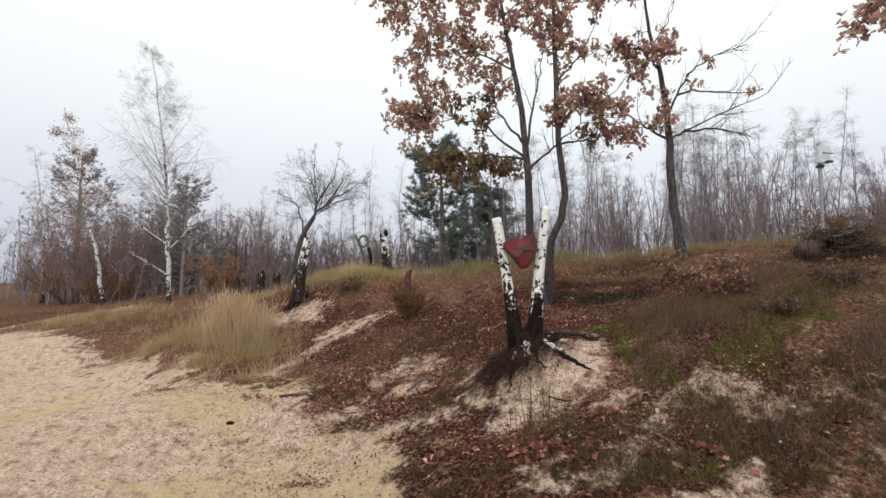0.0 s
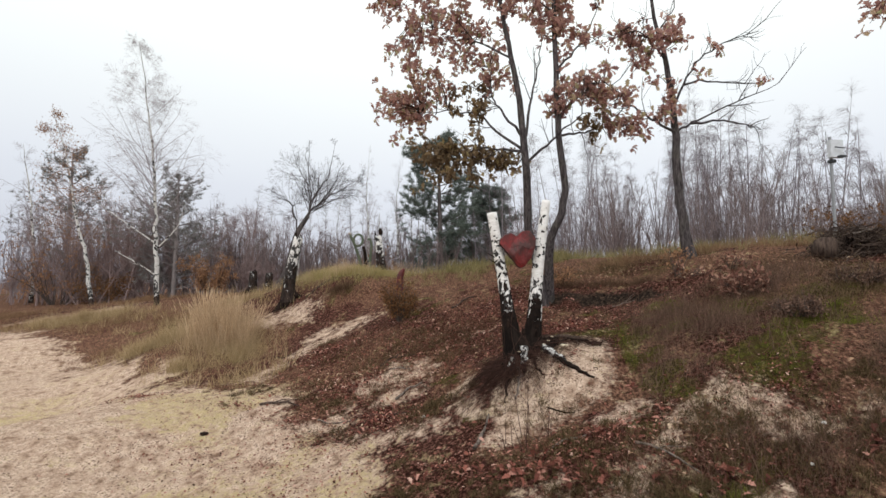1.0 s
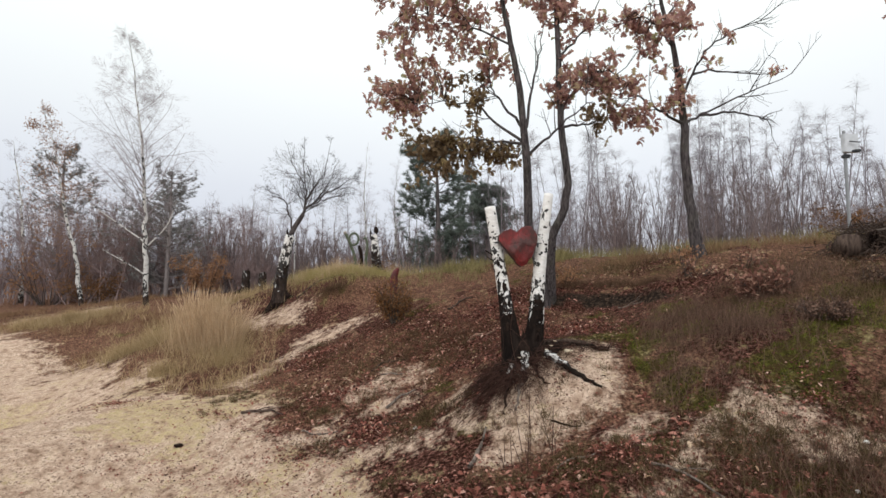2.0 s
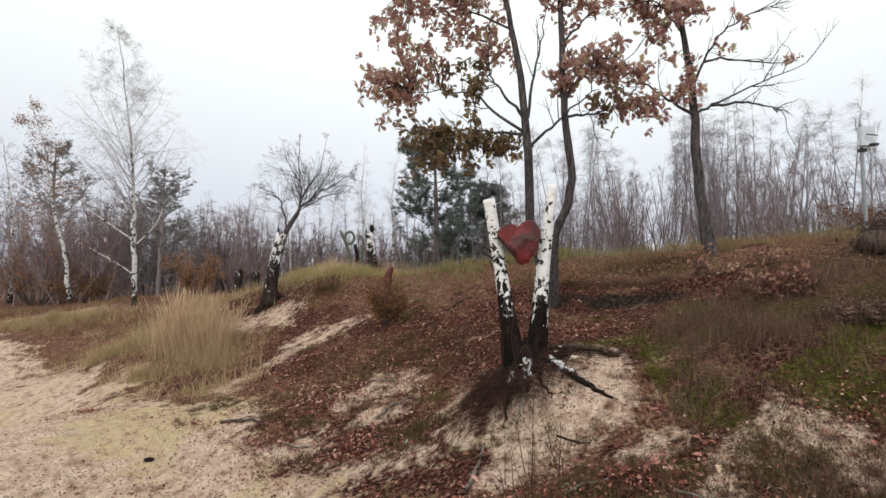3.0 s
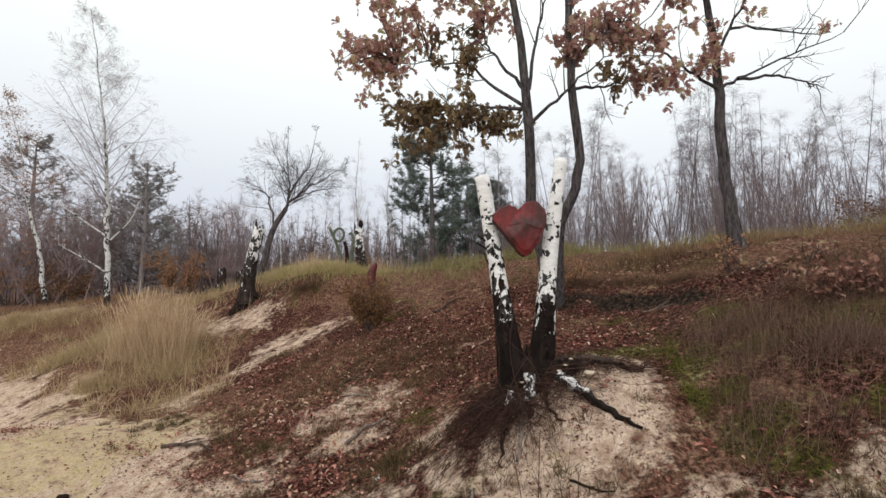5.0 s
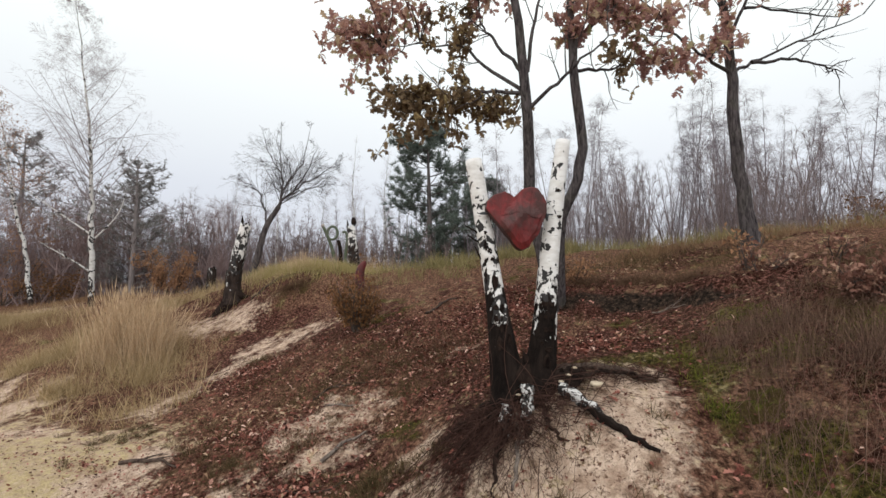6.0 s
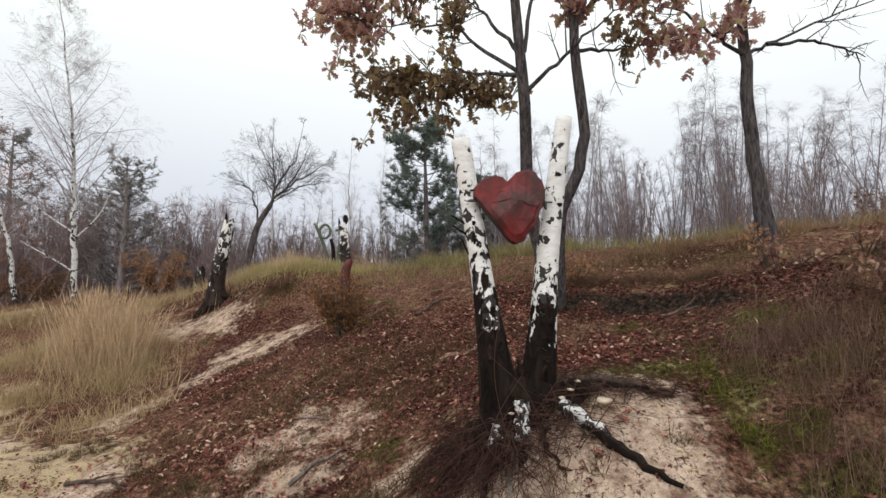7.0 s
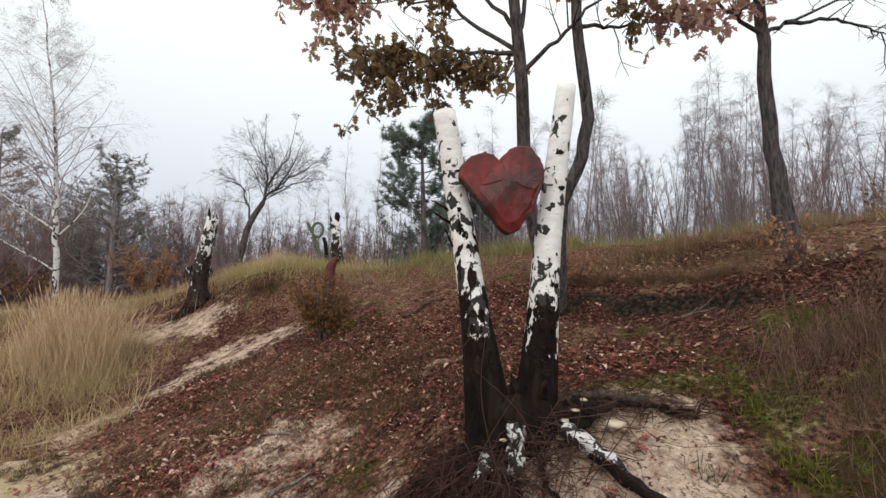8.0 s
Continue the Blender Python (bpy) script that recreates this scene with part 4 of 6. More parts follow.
def needle_tuft():
    rng = np.random.default_rng(5)
    v, f = [], []
    for k in range(22):
        d = unit(np.array([rng.normal(0, 0.8), rng.normal(0, 0.8), rng.uniform(-0.1, 1.1)]))
        s = unit(np.cross(d, rng.normal(0, 1, 3))) * 0.045
        v += [s, -s, d * rng.uniform(0.7, 1.1)]
        f.append((3 * k, 3 * k + 1, 3 * k + 2))
    return np.array(v), np.array(f)


TUFT_V, TUFT_F = needle_tuft()


def pine(seed, x, y, tall, wide, bare, label, tuft=0.26, sparse=0.0, leafage=NEEDLES, bark=PINE_BARK):
    """A Scots pine: whorls of boughs with bunches of needles at their ends."""
    rng = np.random.default_rng(seed)
    base = at(x, y, -0.05)
    tree = thing("pine_tree", base, label, "tree")
    top = base + np.array([rng.normal(0, 0.2), 0, tall])
    line = curve([base, (base + top) / 2 + rng.normal(0, 0.1, 3) * np.array([1, 1, 0]), top], 20)
    part("trunk", Geo().add(*tube(line, (tall * 0.018, tall * 0.014, 0.02), 10, 0.04, rng)), bark, tree)
    boughs, needles, pos = Geo(), Geo(), []
    z = bare * tall
    while z < tall * 0.98:
        f = (z - bare * tall) / (tall * (1 - bare))
        reach = wide * (0.7 + 0.9 * f if f < 0.33 else 1.12 * (1 - f) ** 0.7 + 0.12) * rng.uniform(0.6, 1.25)
        for a in rng.uniform(0, 2 * np.pi, rng.integers(3, 6)):
            s = line[0] + np.array([0, 0, z]) + (line[min(19, int(z / tall * 19))] - line[0]) * np.array([1, 1, 0])
            b = shoot(rng, s, np.array([math.cos(a), math.sin(a), 0.25]), reach, 0.12, 0.35, 6)
            boughs.add(*tube(b, (0.024, 0.008), 5))
            for t, s2, d2 in side_shoots(rng, b, 7, 0.8, 0.3):
                w = shoot(rng, s2, d2, reach * 0.32 * rng.uniform(0.6, 1.2), 0.15, 0.4, 4)
                boughs.add(*tube(w, (0.012, 0.005), 3))
                pos += [w[1], w[2], w[3], w[3] + rng.normal(0, 0.08, 3)]
            pos.append(b[-1])
        z += tall * rng.uniform(0.035, 0.06)
    pos = np.array(pos)
    pos = pos[rng.uniform(size=len(pos)) >= sparse]
    scatter(needles, TUFT_V, TUFT_F, pos + rng.normal(0, 0.05, pos.shape), turns(rng, len(pos), 0.5), rng.uniform(0.7, 1.3, len(pos)) * tuft)
    part("crown", boughs, bark, tree, kind="stuff")
    part("needle_foliage", needles, leafage, tree, "dark green needle tufts", False, "stuff")
    return tree


pine(41, 0.05, 29, 9.6, 3.6, 0.14, "dark green pine standing alone before bare birches", 0.36, 0.05)
pine(42, 3.2, 30, 6.4, 2.4, 0.12, "low dark pine beside a taller one", 0.34, 0.1)
# These three wear the mist-coloured needles and bark.
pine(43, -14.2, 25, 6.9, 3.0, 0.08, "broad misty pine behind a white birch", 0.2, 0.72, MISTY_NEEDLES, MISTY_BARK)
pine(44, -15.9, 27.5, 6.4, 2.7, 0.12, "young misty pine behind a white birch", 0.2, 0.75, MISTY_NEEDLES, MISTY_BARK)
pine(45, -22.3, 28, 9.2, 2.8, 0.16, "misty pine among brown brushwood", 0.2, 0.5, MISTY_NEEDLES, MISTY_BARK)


# ---- woods behind, too many to count ----
def wood_tree(rng, tall, spread, stems, droop, fine, thick):
    """One thin bare tree as vertices and faces: stems, rising branches, hanging twigs."""
    geo = Geo()
    for _ in range(stems):
        lean = rng.normal(0, 0.05 + 0.028 * stems, 2)
        top = np.array([lean[0] * tall, lean[1] * tall, tall * rng.uniform(0.75, 1.0)])
        line = curve([(rng.normal(0, 0.1 * stems), rng.normal(0, 0.1 * stems), 0), top * 0.5 + np.append(rng.normal(0, 0.12, 2), 0), top], 7)
        r = tall * rng.uniform(0.0035, 0.006)
        geo.add(*tube(line, (r * thick, r * 0.6 * thick, 0.004 * thick), 4))
        for t, p, d in side_shoots(rng, line, int(24 * fine), 0.42, 0.18):
            b = shoot(rng, p, d, spread * (1.2 - t) * rng.uniform(0.5, 1.2), 0.12, 0.5 - droop * 0.5, 4)
            geo.add(*ribbon(b, r * 0.3 * thick, rng))
            for _, p2, d2 in side_shoots(rng, b, int(8 * fine), 0.55):
                w = shoot(rng, p2, d2, spread * 0.40 * rng.uniform(0.5, 1.2), 0.14, -droop, 3)
                geo.add(*ribbon(w, 0.0042 * thick, rng))
                for _, p3, d3 in side_shoots(rng, w, 5, 0.5):
                    geo.add(*ribbon(shoot(rng, p3, d3, spread * 0.26 * rng.uniform(0.6, 1.3), 0.14, -droop * 1.5, 2), 0.0034 * thick, rng))
    return np.concatenate(geo.v), geo.f


def wood(name, seed, spots, tall, spread, stems, droop, fine, material, label, variants=6, thick=1.0, crest=1.0):
    """Many trees of a few builds, each turned and sized anew, as one mass; crest keeps the nearer ones lower."""
    rng = np.random.default_rng(seed)
    kinds = [wood_tree(rng, 1.0 * tall, spread, stems, droop, fine, thick) for _ in range(variants)]
    geo = Geo()
    for x, y in spots:
        v, f = kinds[rng.integers(variants)]
        a, s = rng.uniform(0, 6.28), min(rng.uniform(0.6, 1.15), crest * math.hypot(x, y) / tall * rng.uniform(0.8, 1.0))
        rot = np.array([[math.cos(a), -math.sin(a), 0], [math.sin(a), math.cos(a), 0], [0, 0, 1]])
        geo.add(v @ rot.T * s + np.array([x, y, float(height(x, y, False)) - 0.05]), f)
    return lone(name, geo, material, (0, 0, 0), label, "woodland", kind="stuff")


def strew(seed, n, x0, x1, y0, y1):
    rng = np.random.default_rng(seed)
    return np.stack([rng.uniform(x0, x1, n), rng.uniform(y0, y1, n)], -1)


def groves(seed, spots):
    """Places in loose groves: x, y, radius, how many."""
    rng = np.random.default_rng(seed)
    return np.concatenate([np.array([x, y]) + rng.normal(0, r * 0.5, (n, 2)) for x, y, r, n in spots])


RIGHT_GROVES = [(7.2, 25, 2.4, 14), (10.2, 27, 2.0, 8), (13.0, 24, 2.2, 18), (15.5, 26, 1.8, 9), (19.5, 27, 2.4, 12), (23.5, 27, 2.5, 9), (28, 28, 3.0, 8), (4.2, 28, 2.0, 7)]
# Farther rows take paler twigs, so the mist sits in their colour.
wood("birch_wood", 51, groves(1, RIGHT_GROVES), 10.0, 1.5, 1, 0.9, 1.2, HAZE_GREY_TWIG, "bare grey birches standing close behind the bank", thick=0.95, crest=0.37)
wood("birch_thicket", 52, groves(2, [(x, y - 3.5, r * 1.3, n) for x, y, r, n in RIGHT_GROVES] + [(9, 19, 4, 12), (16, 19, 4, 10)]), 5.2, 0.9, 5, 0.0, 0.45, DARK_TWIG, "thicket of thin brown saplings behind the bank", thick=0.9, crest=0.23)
wood("far_birch_wood", 53, strew(3, 110, -34, 34, 42, 64), 10.0, 1.5, 1, 0.6, 0.8, HAZE_PALE_TWIG, "pale bare birches far off in the mist", thick=1.6, crest=0.225)
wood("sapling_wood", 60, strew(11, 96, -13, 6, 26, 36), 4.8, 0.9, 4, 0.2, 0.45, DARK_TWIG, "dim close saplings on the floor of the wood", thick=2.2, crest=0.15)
wood("mid_birch_wood", 61, strew(12, 70, -26, 4, 34, 46), 8.5, 1.5, 1, 0.6, 0.9, HAZE_GREY_TWIG, "grey slender birches in the mist behind the rise", thick=1.5, crest=0.215)
wood("far_thicket", 54, strew(4, 80, -42, 10, 28, 44), 4.6, 1.2, 4, 0.1, 0.45, HAZE_GREY_TWIG, "grey brushwood of saplings in the mist", thick=1.5, crest=0.13)
wood("edge_wood", 55, strew(5, 34, -42, -17, 25, 40), 7.5, 1.6, 2, 0.3, 0.7, HAZE_GREY_TWIG, "dim bare trees at the edge of the wood", thick=1.3, crest=0.2)
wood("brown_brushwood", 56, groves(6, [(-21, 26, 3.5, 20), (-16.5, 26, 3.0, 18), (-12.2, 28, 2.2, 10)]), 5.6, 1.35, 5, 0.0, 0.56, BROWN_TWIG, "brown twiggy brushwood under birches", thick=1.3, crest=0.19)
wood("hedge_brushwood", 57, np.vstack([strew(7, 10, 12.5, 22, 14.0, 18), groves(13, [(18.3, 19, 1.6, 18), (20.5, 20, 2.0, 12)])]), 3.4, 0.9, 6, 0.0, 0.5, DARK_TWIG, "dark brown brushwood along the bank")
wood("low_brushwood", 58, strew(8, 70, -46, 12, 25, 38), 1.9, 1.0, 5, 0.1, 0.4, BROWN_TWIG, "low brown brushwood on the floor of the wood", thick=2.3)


def white_stems():
    """Slim white birch poles standing bare before the wood."""
    rng = np.random.default_rng(59)
    for x, y, top, lean in ((-1.84, 31, 6.4, -0.12), (-1.27, 31, 6.2, -0.2), (-1.05, 31.3, 6.0, -0.16), (-2.84, 31.5, 6.6, -0.1), (-4.4, 32, 6.8, 0.15), (-0.2, 32, 6.6, 0.1), (9.6, 31, 7.5, 0.2), (-9.5, 31, 6.2, 0.1)):
        base = at(x, y, -0.05)
        tree = thing("birch_sapling", base, "slim white birch pole at the edge of the wood", "tree", "birch saplings")
        line = curve([base, base + np.array([lean * 0.6, 0, (top - base[2]) * 0.5]), base + np.array([lean, 0, top - base[2]])], 12)
        part("trunk", Geo().add(*tube(line, (0.06, 0.05, 0.02), 8)), TREE_BIRCH_BARK, tree)
        crown = Geo()
        bare_crown(rng, [crown], line, 0.04, [(16, 0.5, 1.1, 3), (6, 0.5, 0.6, 2)], -0.2, 0.004, start=0.45)
        part("crown", crown, HAZE_PALE_TWIG, tree, kind="stuff")


white_stems()


# ---- the birch stump with two trunks ----
def lump(center, size, seed, squash=1.0):
    """A small uneven rounded body."""
    rng = np.random.default_rng(seed)
    v, f, n, m = [], [], 8, 6
    for i in range(m + 1):
        th = math.pi * i / m
        for j in range(n):
            a = 2 * math.pi * j / n
            v.append((math.sin(th) * math.cos(a), math.sin(th) * math.sin(a), math.cos(th) * squash))
    v = np.array(v) * (1 + 0.12 * rng.normal(size=(len(v), 1))) * np.asarray(size) + np.asarray(center)
    for i in range(m):
        for j in range(n):
            f.append((i * n + j, i * n + (j + 1) % n, (i + 1) * n + (j + 1) % n, (i + 1) * n + j))
    return v, f


def knot(line, t, angle, wide, tall, radius):
    """A dark oval scar lying on the bark; angle 0 faces the hollow."""
    p = line[int(t * (len(line) - 1))]
    out = np.array([math.sin(radians(angle)), -math.cos(radians(angle)), 0])
    side = np.array([out[1], -out[0], 0]) * -1
    rings = [[p + out * (radius + 0.008)]]
    for k, (s, lift) in enumerate(((0.55, 0.009), (0.85, 0.013), (1.1, -0.010))):
        ring = []
        for a in np.linspace(0, 2 * np.pi, 11)[:-1]:
            wob = 1 + 0.16 * math.sin(3 * a + t * 40) + 0.1 * math.sin(5 * a + angle)
            x, z = wide * s * math.cos(a) * wob, tall * s * math.sin(a) * wob
            bend = radius - math.sqrt(max(radius ** 2 - min(abs(x), radius * 0.98) ** 2, 0))
            ring.append(p + out * (radius + lift - bend) + side * x + np.array([0, 0, z]))
        rings.append(ring)
    v = np.array([q for ring in rings for q in ring])
    f = [[0, 1 + j, 1 + (j + 1) % 10] for j in range(10)]
    for k in range(2):
        s = 1 + 10 * k
        f += [[s + j, s + 10 + j, s + 10 + (j + 1) % 10, s + (j + 1) % 10] for j in range(10)]
    return v, f


def ground_root(points, lift):
    """A line that lies on the ground through x, y points, lifted by the given heights."""
    line = curve([(x, y, 0) for x, y in points], 18)
    ups = np.interp(np.linspace(0, 1, 18), np.linspace(0, 1, len(lift)), lift)
    line[:, 2] = height(line[:, 0], line[:, 1]) + ups
    return line


def birch_stump():
    rng = np.random.default_rng(61)
    base = at(1.13, 6.36, -0.05)
    stump = thing("birch_stump", base, "forked birch stump, white above and black bark below, roots bare", "tree stump")
    left = curve([(1.03, 6.34, 1.02), (0.975, 6.38, 1.5), (0.90, 6.43, 2.05), (0.765, 6.5, 2.965)], 40)
    right = curve([(1.21, 6.34, 1.02), (1.285, 6.39, 1.6), (1.355, 6.45, 2.25), (1.485, 6.5, 3.13)], 40)
    for bark, line, radii, knots in (
        (DARK_STUMP_BARK, left, (0.165, 0.135, 0.118, 0.10, 0.085, 0.075, 0.07, 0.067, 0.066),
         [(0.80, -5, 0.013, 0.016), (0.72, 10, 0.013, 0.014), (0.66, 5, 0.028, 0.06), (0.56, -12, 0.024, 0.02), (0.55, 22, 0.016, 0.022),
          (0.50, -20, 0.018, 0.03), (0.46, 5, 0.026, 0.045), (0.88, 15, 0.02, 0.006), (0.40, 25, 0.02, 0.04), (0.36, -15, 0.03, 0.05)]),
        (STUMP_BARK, right, (0.16, 0.13, 0.108, 0.092, 0.082, 0.076, 0.070, 0.062, 0.056),
         [(0.86, -5, 0.024, 0.014), (0.78, 25, 0.02, 0.014), (0.48, -20, 0.028, 0.022), (0.47, 18, 0.022, 0.02), (0.43, -10, 0.016, 0.014),
          (0.43, 22, 0.02, 0.024), (0.38, -5, 0.018, 0.02), (0.36, 18, 0.02, 0.02), (0.33, -18, 0.016, 0.014), (0.30, 12, 0.03, 0.022), (0.24, 8, 0.03, 0.05)])):
        trunk = part("trunk", Geo().add(*tube(line, radii, 24, 0.018, rng, True)), bark, stump)
        for t, ang, w, h in knots:
            r = float(np.interp(t, np.linspace(0, 1, len(radii)), radii))
            part("knot", Geo().add(*knot(line, t, ang, w, h, r)), DARK_ROOT, trunk, "black oval scar in the white bark")
    crotch = Geo().add(*lump((1.12, 6.36, 1.22), (0.19, 0.13, 0.22), 3))
    part("root_collar", crotch, DARK_ROOT, stump, "dark knotted foot between both trunks")
    for t in (0.18, 0.5, 0.83):
        p = left[int((0.70 + 0.14 * t) * 39)] + np.array([-0.06, -0.02, 0])
        b = shoot(rng, p, np.array([-0.7, -0.4, 0.5]), 0.12, 0.25, 0.2, 5)
        part("twig_stub", Geo().add(*tube(b, (0.009, 0.004), 5)), DARK_ROOT, stump)
    roots = [
        ("root", [(1.34, 6.18), (1.44, 6.12), (1.52, 6.0), (1.64, 5.84), (1.80, 5.68)], (0.10, 0.10, 0.05, 0.03, 0.0), (0.042, 0.042, 0.034, 0.026, 0.012), ROOT_BARK, "exposed root with flaking white bark"),
        ("root", [(1.12, 6.24), (1.11, 6.14), (1.07, 6.02)], (0.14, 0.07, -0.02), (0.045, 0.034, 0.022), LOW_ROOT_BARK, "exposed root with flaking white bark"),
        ("root", [(0.98, 6.22), (0.95, 6.12), (0.88, 6.0)], (0.12, 0.05, -0.03), (0.036, 0.028, 0.012), LOW_ROOT_BARK, ""),
        ("root", [(1.28, 6.40), (1.55, 6.44), (1.8, 6.40), (2.12, 6.36)], (0.06, 0.05, 0.035, 0.01), (0.034, 0.022, 0.026, 0.010), BROWN_STICK, "mossy dark root lying on the sand"),
        ("root", [(0.92, 6.3), (0.76, 6.26), (0.58, 6.14)], (0.08, 0.05, -0.01), (0.036, 0.024, 0.008), DARK_ROOT, ""),
        ("root", [(0.97, 6.18), (0.88, 6.02), (0.84, 5.84), (0.80, 5.70)], (0.08, 0.03, 0.0, -0.02), (0.024, 0.017, 0.012, 0.005), DARK_ROOT, ""),
        ("root", [(1.03, 6.16), (1.02, 5.98), (0.95, 5.80), (0.92, 5.62)], (0.06, 0.03, 0.01, -0.02), (0.024, 0.018, 0.012, 0.005), STICK, ""),
        ("root", [(1.22, 6.16), (1.26, 6.0), (1.40, 5.90)], (0.04, 0.015, -0.01), (0.016, 0.010, 0.004), DARK_ROOT, ""),
        ("root", [(0.88, 6.4), (0.66, 6.46), (0.42, 6.5)], (0.06, 0.03, -0.03), (0.04, 0.022, 0.008), DARK_ROOT, ""),
        ("root", [(1.42, 6.22), (1.62, 6.30), (1.95, 6.34), (2.2, 6.42)], (0.06, 0.07, 0.05, 0.02), (0.018, 0.014, 0.010, 0.004), DARK_ROOT, ""),
    ]
    for k, (x, y, sx, sz) in enumerate(((1.40, 6.30, 0.13, 0.09), (1.50, 6.36, 0.10, 0.06), (0.93, 6.22, 0.10, 0.08))):
        part("root_burl", Geo().add(*lump(at(x, y, 0.03), (sx, 0.08, sz), 30 + k)), DARK_ROOT, stump, "knobbly dark burl at the foot", False)
    for name, pts, lift, radii, material, label in roots:
        line = ground_root(pts, lift)
        line[1:] += rng.normal(0, 0.009, (17, 3))
        part(name, Geo().add(*tube(line, radii, 9, 0.32, rng)), material, stump, label)
    fibres = Geo()
    for k in range(560):
        a = rng.uniform(165, 265) if k % 4 else rng.uniform(-85, 20)
        d = np.array([math.cos(radians(a)), math.sin(radians(a))])
        s = np.array([1.12, 6.32]) + d * rng.uniform(0.10, 0.30)
        reach = rng.uniform(0.05, 0.56) * (1.0 if k % 4 else 0.6) * (1.2 if 175 < a < 235 else 0.6)
        e = s + d * reach + rng.normal(0, 0.21, 2)
        zs, ze = float(height(*s)) + rng.uniform(0.0, 0.12), float(height(*e)) + rng.uniform(-0.02, 0.05)
        mids = [np.append(s + (e - s) * q + rng.normal(0, 0.10, 2), zs + (ze - zs) * q + rng.uniform(-0.03, 0.08)) for q in (0.3, 0.65)]
        line = curve([(*s, zs), *mids, (*e, ze)], 9)
        line[1:] += rng.normal(0, 0.006, (8, 3))
        fibres.add(*tube(line, (rng.uniform(0.0014, 0.0038), 0.001), 3))
    for k in range(200):
        x = rng.uniform(1.35, 2.15)
        s = at(x, 6.37 + rng.normal(0, 0.06), rng.uniform(0.0, 0.06))
        line = shoot(rng, s, np.array([rng.normal(0.5, 0.6), rng.normal(-0.2, 0.5), rng.uniform(-0.1, 0.5)]), rng.uniform(0.08, 0.3), 0.3, -0.6, 6)
        fibres.add(*tube(line, (rng.uniform(0.0014, 0.0035), 0.001), 3))
    part("root_mat", fibres, FIBRE, stump, "tangle of fine dark roots", kind="stuff")
    for k in range(16):
        s = at(rng.uniform(0.6, 1.5), rng.uniform(6.0, 6.2), 0.0)
        e = s + np.array([rng.normal(0.0, 0.25), rng.uniform(-0.12, 0.05), rng.uniform(0.25, 0.95)])
        m = (s + e) / 2 + np.array([rng.normal(0, 0.12), -0.05, 0.05])
        part("sprout", Geo().add(*tube(curve([s, m, e], 10), (0.003, 0.0012), 4)), FIBRE, stump)
    for k, (x, y, up, r) in enumerate(((1.60, 6.17, 0.08, 0.05), (1.36, 6.2, 0.12, 0.022), (1.42, 6.22, 0.14, 0.022), (1.34, 6.18, 0.06, 0.026), (1.47, 6.24, 0.17, 0.02), (1.05, 6.17, 0.16, 0.02))):
        part("bracket_fungus", Geo().add(*lump(at(x, y, up), (r, r * 0.8, r * 0.36), 70 + k)), FUNGUS, stump, "pale bracket fungus")
    return stump


birch_stump()


